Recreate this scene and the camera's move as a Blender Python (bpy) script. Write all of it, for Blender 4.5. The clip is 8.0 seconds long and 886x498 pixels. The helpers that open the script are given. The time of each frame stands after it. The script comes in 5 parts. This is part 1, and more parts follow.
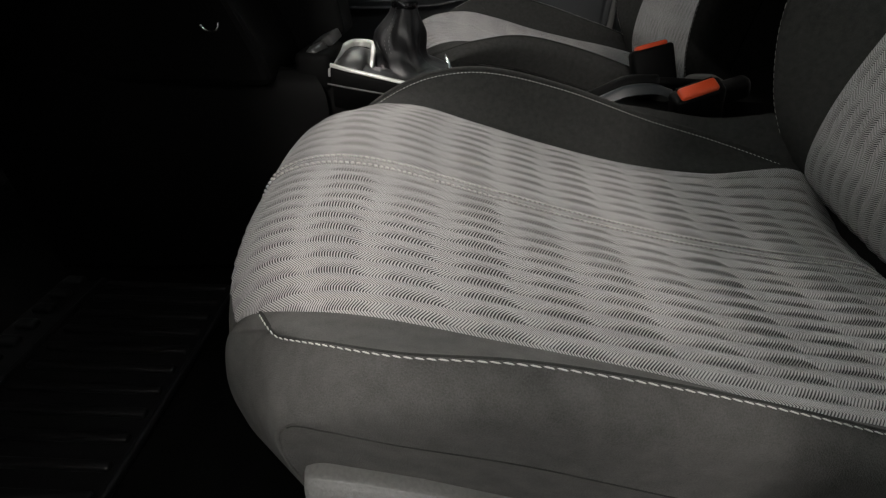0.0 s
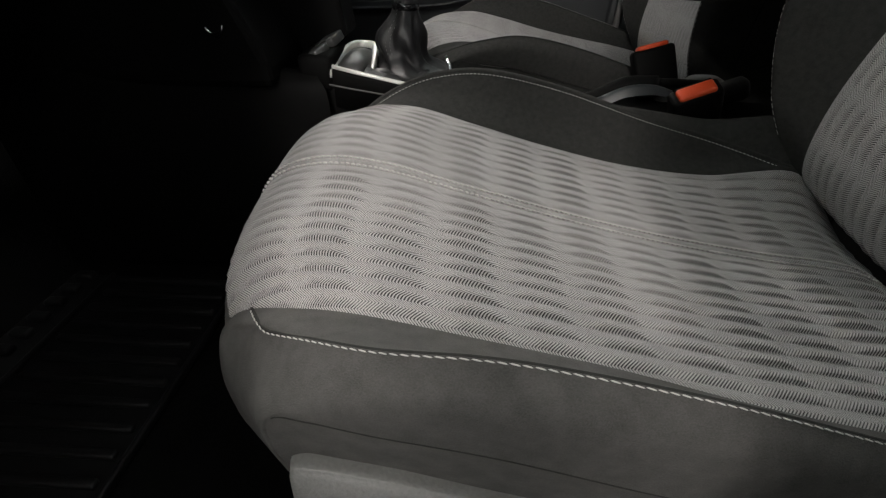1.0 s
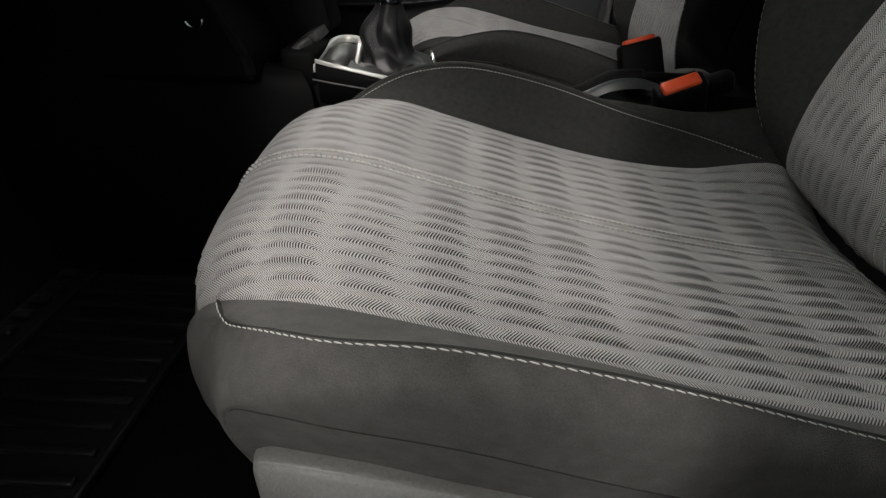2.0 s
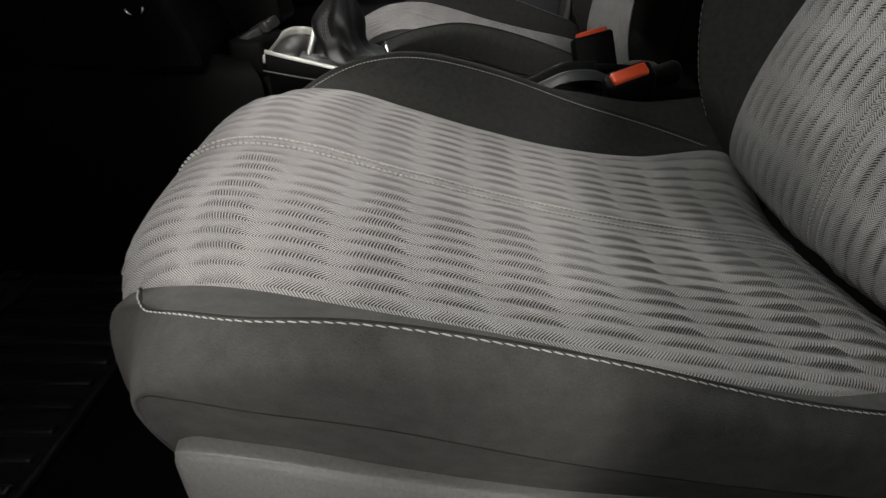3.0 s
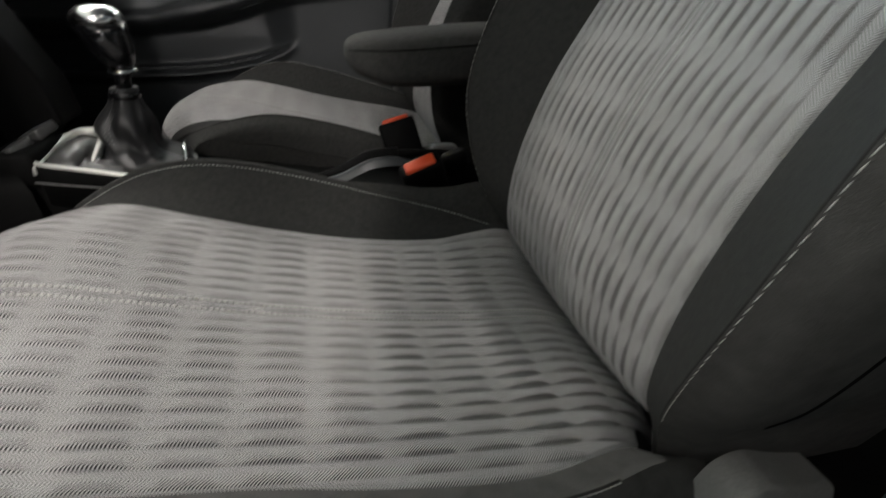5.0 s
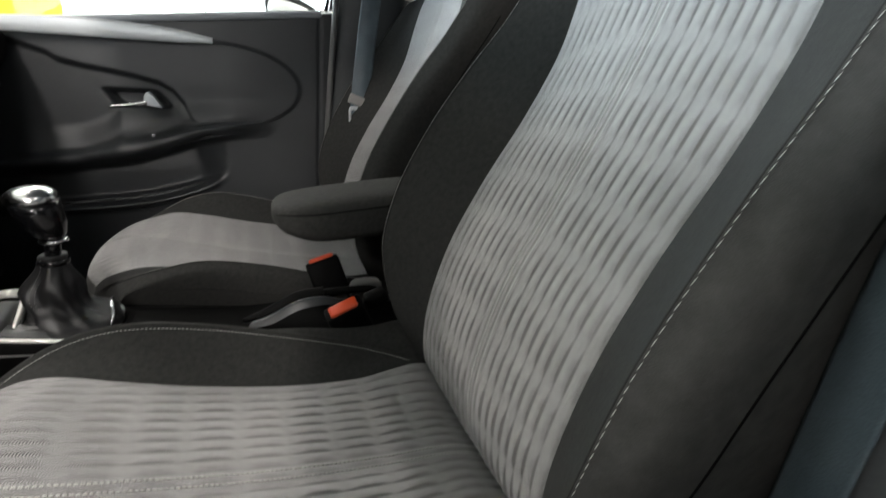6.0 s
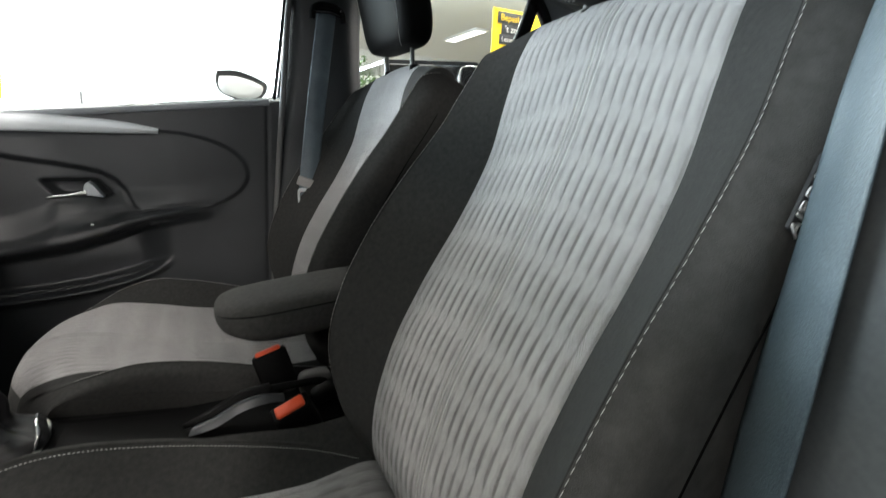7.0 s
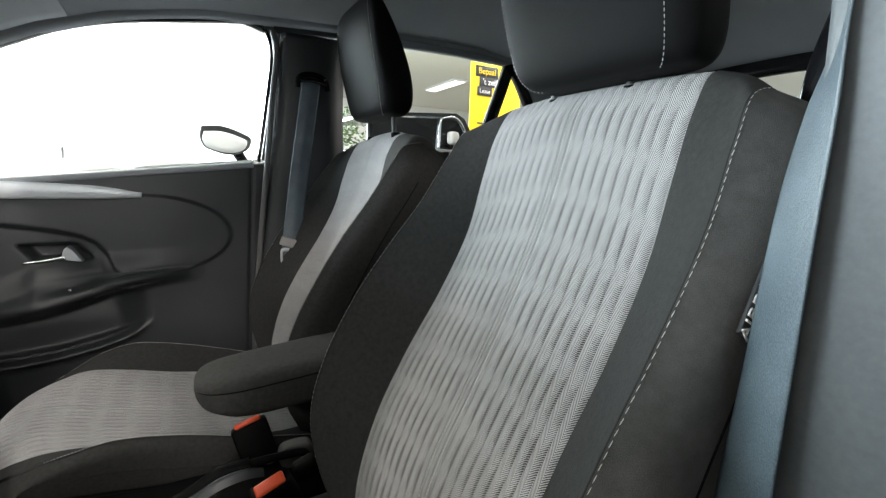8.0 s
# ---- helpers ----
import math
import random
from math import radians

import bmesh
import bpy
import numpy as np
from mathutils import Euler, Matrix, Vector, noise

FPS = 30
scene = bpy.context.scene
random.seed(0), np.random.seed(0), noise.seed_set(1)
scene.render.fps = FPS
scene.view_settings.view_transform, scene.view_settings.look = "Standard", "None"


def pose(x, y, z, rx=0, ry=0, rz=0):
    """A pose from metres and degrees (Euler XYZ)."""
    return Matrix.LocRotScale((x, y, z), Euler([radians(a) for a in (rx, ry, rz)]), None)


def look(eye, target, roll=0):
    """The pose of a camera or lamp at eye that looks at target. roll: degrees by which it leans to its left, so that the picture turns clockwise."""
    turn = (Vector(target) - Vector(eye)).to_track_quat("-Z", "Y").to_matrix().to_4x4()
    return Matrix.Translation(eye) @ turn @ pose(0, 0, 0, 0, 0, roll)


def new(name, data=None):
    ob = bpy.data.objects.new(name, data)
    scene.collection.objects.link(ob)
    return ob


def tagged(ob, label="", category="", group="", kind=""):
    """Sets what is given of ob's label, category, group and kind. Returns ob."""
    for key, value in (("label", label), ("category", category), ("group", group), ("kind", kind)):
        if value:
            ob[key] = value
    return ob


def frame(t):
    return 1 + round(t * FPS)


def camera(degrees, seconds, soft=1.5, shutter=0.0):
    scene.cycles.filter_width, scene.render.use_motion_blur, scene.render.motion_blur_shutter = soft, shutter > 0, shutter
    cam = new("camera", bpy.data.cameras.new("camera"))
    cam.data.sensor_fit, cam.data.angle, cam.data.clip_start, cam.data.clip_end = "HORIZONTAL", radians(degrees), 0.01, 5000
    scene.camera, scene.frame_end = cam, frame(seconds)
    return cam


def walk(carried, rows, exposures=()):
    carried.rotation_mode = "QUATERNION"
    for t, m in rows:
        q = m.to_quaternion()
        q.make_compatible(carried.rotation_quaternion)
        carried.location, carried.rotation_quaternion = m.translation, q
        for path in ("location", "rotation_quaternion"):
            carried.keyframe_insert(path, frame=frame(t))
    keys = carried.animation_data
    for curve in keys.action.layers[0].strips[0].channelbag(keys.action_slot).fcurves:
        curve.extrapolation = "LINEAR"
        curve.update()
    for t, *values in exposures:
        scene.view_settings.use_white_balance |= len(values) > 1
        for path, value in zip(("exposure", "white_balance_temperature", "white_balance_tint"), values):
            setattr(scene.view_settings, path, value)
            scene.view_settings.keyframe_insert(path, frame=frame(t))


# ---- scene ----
cam = camera(88.1, 8.0, 1.25, 0.5)
PATH = [
    (0, (-0.418, -0.368, 0.561), (-0.457, 1.272, -0.583), 1.1),
    (0.5, (-0.417, -0.367, 0.557), (-0.459, 1.27, -0.591), 1.0),
    (1, (-0.401, -0.374, 0.568), (-0.484, 1.258, -0.585), 0.7),
    (2.3, (-0.375, -0.373, 0.557), (-0.447, 1.258, -0.598), 0.3),
    (2.5, (-0.369, -0.375, 0.554), (-0.407, 1.263, -0.595), 0.5),
    (3, (-0.352, -0.377, 0.55), (-0.332, 1.258, -0.602), 1.4),
    (3.5, (-0.332, -0.372, 0.544), (-0.25, 1.266, -0.6), 1.8),
    (4, (-0.304, -0.366, 0.544), (-0.097, 1.267, -0.591), 3.0),
    (4.5, (-0.268, -0.368, 0.577), (0.078, 1.272, -0.514), 3.7),
    (5, (-0.235, -0.373, 0.627), (0.225, 1.29, -0.383), 2.8),
    (5.2, (-0.221, -0.374, 0.651), (0.286, 1.306, -0.307), 2.4),
    (6.3, (-0.219, -0.419, 0.77), (0.591, 1.303, 0.155), 2.8),
    (6.5, (-0.211, -0.419, 0.781), (0.631, 1.299, 0.2), 2.3),
    (7, (-0.201, -0.424, 0.818), (0.717, 1.287, 0.343), 2.0),
    (7.5, (-0.199, -0.43, 0.854), (0.776, 1.278, 0.49), 1.6),
    (8, (-0.205, -0.434, 0.868), (0.79, 1.274, 0.57), 1.6),
]
walk(cam, [(t, look(eye, target, roll)) for t, eye, target, roll in PATH], [(0, -0.28), (2.3, -0.22), (4.5, -0.18), (5.2, -0.15), (6.3, 0.04), (8, 0.07)])

# ---- world, lamps, exposure ----
world = bpy.data.worlds.new("daylight")
scene.world = world
world.use_nodes = True
wn = world.node_tree
sky = wn.nodes.new("ShaderNodeTexSky")
sky.sky_type = "NISHITA"
sky.sun_disc = False
sky.sun_elevation = radians(40)
sky.sun_rotation = radians(20)
wn.links.new(sky.outputs[0], wn.nodes["Background"].inputs[0])
wn.nodes["Background"].inputs[1].default_value = 0.08


def area_lamp(name, m, sx, sy, watts, colour):
    data = bpy.data.lights.new(name, "AREA")
    data.shape, data.size, data.size_y, data.energy, data.color = "RECTANGLE", sx, sy, watts, colour
    ob = new(name, data)
    ob.matrix_world = m
    return ob


CEIL = 3.3          # showroom ceiling height
GROUND = -0.28      # showroom floor
WARM = (1.0, 0.94, 0.89)
# Placed and powered to light the seats; only the last two fixtures are known.
LAMPS = [(-4.4, -1.95, 90), (-0.6, -1.95, 9), (-1.2, -4.8, 400), (1.2, -1.95, 16), (4.0, -1.95, 10), (6.8, -1.95, 10),
         (-4.4, 1.4, 15), (-1.6, 1.4, 58), (1.2, 1.4, 40), (4.0, 1.4, 120), (6.8, 1.4, 160),
         (-4.4, 5.0, 40), (-1.6, 4.4, 230), (1.2, 5.0, 40), (4.0, 5.0, 120), (6.8, 5.0, 160), (9.6, 3.9, 160), (5.9, 10.2, 160)]
for lx, ly, watts in LAMPS:
    area_lamp("lamp", pose(lx, ly, CEIL - 0.08), 0.3, 1.5, watts, WARM)
# daylight fill lamps: north through the showroom's glass front, south and west added to light the seats
area_lamp("window_daylight", look((-1.8, -8.8, 1.8), (-1.0, 0, 1.0)), 4, 2.2, 250, (1.0, 0.97, 0.95))
area_lamp("window_daylight", look((-3.0, 8.2, 1.6), (-3.0, 0, 1.2)), 10, 3.0, 2900, (0.80, 0.93, 1.0))
area_lamp("window_daylight", look((-11.8, 2.5, 2.0), (0, 0.6, 1.0)), 6, 2.4, 2100, (0.77, 0.92, 1.0))


# ---- materials ----
def node_material(name, rough=0.6, metal=0.0, colour=(0.5, 0.5, 0.5), spec=0.5):
    m = bpy.data.materials.new(name)
    m.use_nodes = True
    b = m.node_tree.nodes["Principled BSDF"]
    b.inputs["Base Color"].default_value = (*colour, 1)
    b.inputs["Roughness"].default_value = rough
    b.inputs["Metallic"].default_value = metal
    b.inputs["Specular IOR Level"].default_value = spec
    return m, m.node_tree.nodes, m.node_tree.links, b


def mix_colour(nodes, links, fac, a, b):
    n = nodes.new("ShaderNodeMix")
    n.data_type = "RGBA"
    links.new(fac, n.inputs[0])
    for sock, v in ((n.inputs[6], a), (n.inputs[7], b)):
        if isinstance(v, tuple):
            sock.default_value = (*v, 1)
        else:
            links.new(v, sock)
    return n.outputs[2]


def noise_out(nodes, links, coord, scale, detail=3.0, rough=0.55):
    n = nodes.new("ShaderNodeTexNoise")
    n.inputs["Scale"].default_value, n.inputs["Detail"].default_value = scale, detail
    n.inputs["Roughness"].default_value = rough
    links.new(coord, n.inputs["Vector"])
    return n.outputs["Fac"]


def ramp(nodes, links, fac, a, b):
    n = nodes.new("ShaderNodeMapRange")
    links.new(fac, n.inputs[0])
    n.inputs[1].default_value, n.inputs[2].default_value = a, b
    return n.outputs[0]


def calc(nodes, links, op, a, b=None):
    n = nodes.new("ShaderNodeMath")
    n.operation = op
    for i, v in enumerate((a, b)):
        if v is None:
            continue
        if isinstance(v, (int, float)):
            n.inputs[i].default_value = v
        else:
            links.new(v, n.inputs[i])
    return n.outputs[0]


def bump(nodes, links, bsdf, height, strength, dist):
    n = nodes.new("ShaderNodeBump")
    n.inputs["Strength"].default_value, n.inputs["Distance"].default_value = strength, dist
    links.new(height, n.inputs["Height"])
    links.new(n.outputs[0], bsdf.inputs["Normal"])


def grained(name, dark, light, rough, big=9.0, fine=900.0, strength=0.3, dist=0.0006, spec=0.5, metal=0.0, rough_var=0.1):
    """Colour that drifts between two tones at a large and a fine scale, with fine relief."""
    m, nodes, links, b = node_material(name, rough, metal, light, spec)
    at = nodes.new("ShaderNodeTexCoord").outputs["Object"]
    n1 = noise_out(nodes, links, at, big)
    n2 = noise_out(nodes, links, at, fine, 2.0)
    f = calc(nodes, links, "MULTIPLY_ADD", n2, 0.5)
    f.node.inputs[2].default_value = 0.0
    s = calc(nodes, links, "ADD", calc(nodes, links, "MULTIPLY", n1, 0.5), f)
    links.new(mix_colour(nodes, links, ramp(nodes, links, s, 0.3, 0.7), dark, light), b.inputs["Base Color"])
    r = calc(nodes, links, "ADD", calc(nodes, links, "MULTIPLY", n1, rough_var), rough - rough_var / 2)
    links.new(r, b.inputs["Roughness"])
    bump(nodes, links, b, n2, strength, dist)
    return m


def herringbone(name, dark, light):
    """Woven chevron cloth: slanted threads that turn at every half rib. UV in metres: u along the ribs, v across."""
    m, nodes, links, b = node_material(name, 0.85, 0, light, 0.25)
    uv = nodes.new("ShaderNodeUVMap").outputs[0]
    sep = nodes.new("ShaderNodeSeparateXYZ")
    links.new(uv, sep.inputs[0])
    u, v = sep.outputs[0], sep.outputs[1]
    tri = calc(nodes, links, "PINGPONG", v, RIB / 2)
    at = nodes.new("ShaderNodeTexCoord").outputs["Object"]
    n1 = noise_out(nodes, links, at, 14.0)
    n2 = noise_out(nodes, links, at, 1500.0, 2.0)
    n3 = noise_out(nodes, links, at, 60.0, 2.0)
    slip = calc(nodes, links, "MULTIPLY", n3, 0.0008)
    ph = calc(nodes, links, "ADD", calc(nodes, links, "ADD", u, slip), calc(nodes, links, "MULTIPLY", tri, 0.95))
    wave = calc(nodes, links, "SINE", calc(nodes, links, "MULTIPLY", ph, 2 * math.pi / THREAD))
    lit = mix_colour(nodes, links, ramp(nodes, links, n1, 0.3, 0.7), tuple(c * 0.88 for c in light), light)
    # one slope of each chevron is woven darker, with pleat shade painted in, in lens-shaped stretches along the row
    stretch = calc(nodes, links, "SINE", calc(nodes, links, "ADD", calc(nodes, links, "MULTIPLY", u, 2 * math.pi / 0.056), calc(nodes, links, "SUBTRACT", calc(nodes, links, "MULTIPLY", n1, 0.6), 1.2)))
    across = calc(nodes, links, "FRACT", calc(nodes, links, "DIVIDE", v, RIB))
    lens = ramp(nodes, links, stretch, -1.15, -0.05)
    deep = ramp(nodes, links, calc(nodes, links, "SUBTRACT", calc(nodes, links, "MULTIPLY", lens, 0.56), across), 0.0, 0.30)
    cut = calc(nodes, links, "SUBTRACT", calc(nodes, links, "ADD", wave, 0.28), calc(nodes, links, "MULTIPLY", deep, 0.38))
    thread = ramp(nodes, links, cut, -0.22, 0.22)
    pale = tuple(0.92 * p + 0.08 * q for p, q in zip(dark, light))
    cloth = mix_colour(nodes, links, thread, mix_colour(nodes, links, deep, pale, dark), lit)
    flecks = mix_colour(nodes, links, calc(nodes, links, 'MULTIPLY', ramp(nodes, links, n2, 0.35, 0.75), 0.16), cloth, tuple(0.5 * (p + q) for p, q in zip(dark, light)))
    links.new(flecks, b.inputs["Base Color"])
    b.inputs["Sheen Weight"].default_value = 0.15
    b.inputs["Sheen Roughness"].default_value = 0.5
    bump(nodes, links, b, calc(nodes, links, "ADD", calc(nodes, links, "MULTIPLY", wave, 0.35), n2), 0.35, 0.0005)
    return m


RIB = 0.016
THREAD = 0.0024
M_INSERT = herringbone("herringbone_cloth", (0.024, 0.0235, 0.024), (0.53, 0.517, 0.513))
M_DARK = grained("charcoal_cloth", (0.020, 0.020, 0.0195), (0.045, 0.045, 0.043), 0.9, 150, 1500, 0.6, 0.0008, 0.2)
# The same charcoal cloth again, its colour raised where light falls on it.
M_DARK_LIT = grained("charcoal_cloth_lit", (0.062, 0.061, 0.059), (0.122, 0.120, 0.116), 0.92, 60, 1300, 0.9, 0.0009, 0.2)
M_LEATHER = grained("black_leatherette", (0.006, 0.006, 0.006), (0.011, 0.011, 0.011), 0.55, 12, 650, 0.35, 0.0005, 0.07)
M_THREAD = grained("white_thread", (0.55, 0.54, 0.52), (0.72, 0.71, 0.68), 0.7, 60, 2500, 0.3, 0.0003, 0.3)
M_THREAD_GREY = grained("grey_thread", (0.48, 0.48, 0.46), (0.64, 0.63, 0.61), 0.75, 60, 2500, 0.3, 0.0003, 0.3)
M_TRIM = grained("grained_grey_plastic", (0.18, 0.179, 0.176), (0.255, 0.252, 0.248), 0.34, 7, 420, 0.5, 0.001, 0.5)
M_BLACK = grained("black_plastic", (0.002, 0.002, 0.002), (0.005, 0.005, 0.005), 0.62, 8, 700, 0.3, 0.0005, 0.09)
M_GLOSS = grained("gloss_black_plastic", (0.006, 0.006, 0.007), (0.01, 0.01, 0.011), 0.12, 5, 300, 0.04, 0.0003, 0.5)
M_DOOR = grained("dark_door_plastic", (0.022, 0.024, 0.026), (0.038, 0.041, 0.044), 0.42, 5, 520, 0.45, 0.0008, 0.5)
M_PILLAR = grained("pillar_plastic", (0.020, 0.023, 0.025), (0.036, 0.040, 0.043), 0.4, 5, 520, 0.4, 0.0008, 0.5)
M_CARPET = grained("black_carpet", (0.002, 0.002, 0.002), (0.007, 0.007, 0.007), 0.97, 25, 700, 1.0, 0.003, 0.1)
M_RUBBER = grained("black_rubber", (0.008, 0.008, 0.0085), (0.016, 0.016, 0.017), 0.38, 9, 400, 0.25, 0.0006, 0.45)
M_HEADLINER = grained("grey_headliner_cloth", (0.30, 0.32, 0.34), (0.38, 0.40, 0.42), 0.95, 4, 900, 0.4, 0.0008, 0.2)
# The webbing's blotchy shading is put into its colour noise.
M_BELT = grained("blue_grey_webbing", (0.035, 0.055, 0.070), (0.15, 0.19, 0.215), 0.38, 14, 800, 0.5, 0.0006, 0.5)
M_CHROME = grained("satin_chrome", (0.68, 0.68, 0.68), (0.8, 0.8, 0.79), 0.2, 9, 600, 0.03, 0.0002, 0.5, 1.0)
M_SILVER = grained("silver_strip", (0.5, 0.53, 0.55), (0.6, 0.63, 0.65), 0.38, 5, 900, 0.06, 0.0002, 0.5, 0.25)
M_SATIN = grained("satin_silver_paint", (0.66, 0.66, 0.62), (0.78, 0.78, 0.74), 0.24, 30, 900, 0.06, 0.0002, 0.5, 0.35)
M_KEY = grained("dark_switch_plastic", (0.045, 0.045, 0.045), (0.065, 0.065, 0.065), 0.34, 9, 600, 0.2, 0.0004, 0.6)
M_BOOT = grained("black_boot_leather", (0.010, 0.010, 0.011), (0.020, 0.020, 0.021), 0.42, 25, 500, 0.4, 0.0006, 0.4)
M_ORANGE = grained("orange_red_button", (0.75, 0.075, 0.02), (0.85, 0.1, 0.03), 0.4, 20, 600, 0.1, 0.0002, 0.5)
M_GREYPL = grained("mid_grey_plastic", (0.09, 0.09, 0.088), (0.14, 0.14, 0.135), 0.5, 9, 500, 0.3, 0.0005, 0.5)
M_GRIP = grained("pale_grey_plastic", (0.26, 0.25, 0.24), (0.34, 0.33, 0.32), 0.5, 9, 500, 0.3, 0.0005, 0.5)
M_BODY = grained("blue_grey_car_paint", (0.115, 0.125, 0.132), (0.155, 0.166, 0.172), 0.45, 3, 200, 0.05, 0.0004, 0.3)
M_CEILING = grained("cream_ceiling_paint", (0.72, 0.70, 0.63), (0.8, 0.78, 0.71), 0.85, 1.5, 120, 0.1, 0.001, 0.3)
# Dark paint that cuts light, for the added screen and the south wall.
M_BLOCKER = grained("dark_light_blocker", (0.05, 0.05, 0.05), (0.08, 0.08, 0.08), 0.8, 1.2, 90, 0.1, 0.001, 0.3)
M_WALL = grained("white_wall_paint", (0.72, 0.72, 0.70), (0.8, 0.8, 0.78), 0.8, 1.2, 90, 0.1, 0.001, 0.3)
M_TILE = grained("grey_showroom_floor", (0.15, 0.15, 0.147), (0.2, 0.2, 0.196), 0.25, 1.2, 60, 0.05, 0.001, 0.5)
M_YELLOW = grained("yellow_banner_cloth", (0.85, 0.55, 0.004), (0.93, 0.62, 0.01), 0.6, 2, 500, 0.1, 0.0004, 0.4)
M_PRINT = grained("dark_grey_print", (0.03, 0.032, 0.035), (0.045, 0.047, 0.05), 0.6, 5, 500, 0.05, 0.0003, 0.4)
M_WHITE = grained("white_print", (0.75, 0.75, 0.74), (0.85, 0.85, 0.84), 0.6, 5, 500, 0.05, 0.0003, 0.4)
M_LEAF = grained("green_leaf", (0.05, 0.09, 0.025), (0.09, 0.15, 0.045), 0.6, 12, 300, 0.2, 0.0006, 0.4)
M_TRUNK = grained("brown_bark", (0.08, 0.055, 0.035), (0.14, 0.1, 0.065), 0.85, 20, 200, 0.6, 0.002, 0.3)
M_CARWHITE = grained("white_car_paint", (0.72, 0.72, 0.72), (0.8, 0.8, 0.8), 0.2, 2, 100, 0.02, 0.0003, 0.5)
M_CARDARK = grained("dark_car_paint", (0.012, 0.013, 0.015), (0.022, 0.023, 0.025), 0.15, 2, 100, 0.02, 0.0003, 0.5)


def glowing(name, colour, strength):
    m = bpy.data.materials.new(name)
    m.use_nodes = True
    nodes, links = m.node_tree.nodes, m.node_tree.links
    nodes.remove(nodes["Principled BSDF"])
    e = nodes.new("ShaderNodeEmission")
    e.inputs[0].default_value, e.inputs[1].default_value = (*colour, 1), strength
    links.new(e.outputs[0], nodes["Material Output"].inputs[0])
    return m


M_DAY = glowing("overcast_daylight", (0.93, 0.97, 1.0), 3.2)
M_DIFFUSER = glowing("lamp_diffuser", (1.0, 0.96, 0.9), 3.0)


def pane_material(name, tint):
    m = bpy.data.materials.new(name)
    m.use_nodes = True
    nodes, links = m.node_tree.nodes, m.node_tree.links
    nodes.remove(nodes["Principled BSDF"])
    t, g = nodes.new("ShaderNodeBsdfTransparent"), nodes.new("ShaderNodeBsdfGlossy")
    t.inputs[0].default_value = (*tint, 1)
    g.inputs["Roughness"].default_value = 0.02
    f, mx = nodes.new("ShaderNodeFresnel"), nodes.new("ShaderNodeMixShader")
    f.inputs[0].default_value = 1.35
    links.new(f.outputs[0], mx.inputs[0])
    links.new(t.outputs[0], mx.inputs[1])
    links.new(g.outputs[0], mx.inputs[2])
    links.new(mx.outputs[0], nodes["Material Output"].inputs[0])
    return m


M_GLASS = pane_material("window_glass", (0.95, 0.97, 0.96))


# ---- mesh helpers ----
def mesh_object(name, verts, faces, material, parent=None, label="", uv=None, smooth=True):
    me = bpy.data.meshes.new(name)
    me.from_pydata([tuple(map(float, v)) for v in verts], [], faces)
    me.materials.append(material)
    if smooth:
        me.polygons.foreach_set("use_smooth", [True] * len(me.polygons))
    if uv is not None:
        layer = me.uv_layers.new(name="UVMap")
        idx = np.zeros(len(me.loops), dtype=np.int32)
        me.loops.foreach_get("vertex_index", idx)
        layer.data.foreach_set("uv", np.asarray(uv, dtype=np.float32)[idx].ravel())
    me.update()
    ob = new(name, me)
    if parent is not None:
        ob.parent = parent
    if label:
        ob["label"] = label
    return ob


def part(name, bm, material, parent=None, label="", smooth=True):
    me = bpy.data.meshes.new(name)
    bmesh.ops.recalc_face_normals(bm, faces=bm.faces)
    bm.to_mesh(me)
    bm.free()
    me.materials.append(material)
    if smooth:
        me.polygons.foreach_set("use_smooth", [True] * len(me.polygons))
    ob = new(name, me)
    if parent is not None:
        ob.parent = parent
    if label:
        ob["label"] = label
    return ob


def thing(name, at, label, category, group="", kind=""):
    ob = new(name)
    ob.location = at
    ob.empty_display_size = 0.05
    return tagged(ob, label, category, group, kind)


def under(ob, parent):
    """Hang ob, built in world places, under a thing that stands elsewhere."""
    ob.parent = parent
    ob.matrix_parent_inverse = Matrix.Translation(parent.location).inverted()
    return ob


def spline(points, n):
    """n points of a smooth curve through the given ones, even in their index."""
    p = np.asarray(points, float)
    q = np.vstack([2 * p[0] - p[1], p, 2 * p[-1] - p[-2]])
    out = []
    for t in np.linspace(0, len(p) - 1, n):
        i = min(int(t), len(p) - 2)
        f = t - i
        a, b, c, d = q[i], q[i + 1], q[i + 2], q[i + 3]
        out.append(0.5 * (2 * b + (c - a) * f + (2 * a - 5 * b + 4 * c - d) * f * f + (3 * b - a - 3 * c + d) * f**3))
    return np.array(out)


def loft(curves, nt, nv):
    """A grid of points over several lengthwise curves: nt along, nv across."""
    along = [spline(c, nt) for c in curves]
    return np.array([spline([c[i] for c in along], nv) for i in range(nt)])


def grid_normals(g):
    du, dv = np.gradient(g, axis=0), np.gradient(g, axis=1)
    n = np.cross(du, dv)
    return n / (np.linalg.norm(n, axis=-1, keepdims=True) + 1e-12)


def grid_faces(nu, nv, wrap=False):
    faces = []
    for i in range(nu - 1):
        for j in range(nv if wrap else nv - 1):
            k = (j + 1) % nv
            faces.append((i * nv + j, i * nv + k, (i + 1) * nv + k, (i + 1) * nv + j))
    return faces


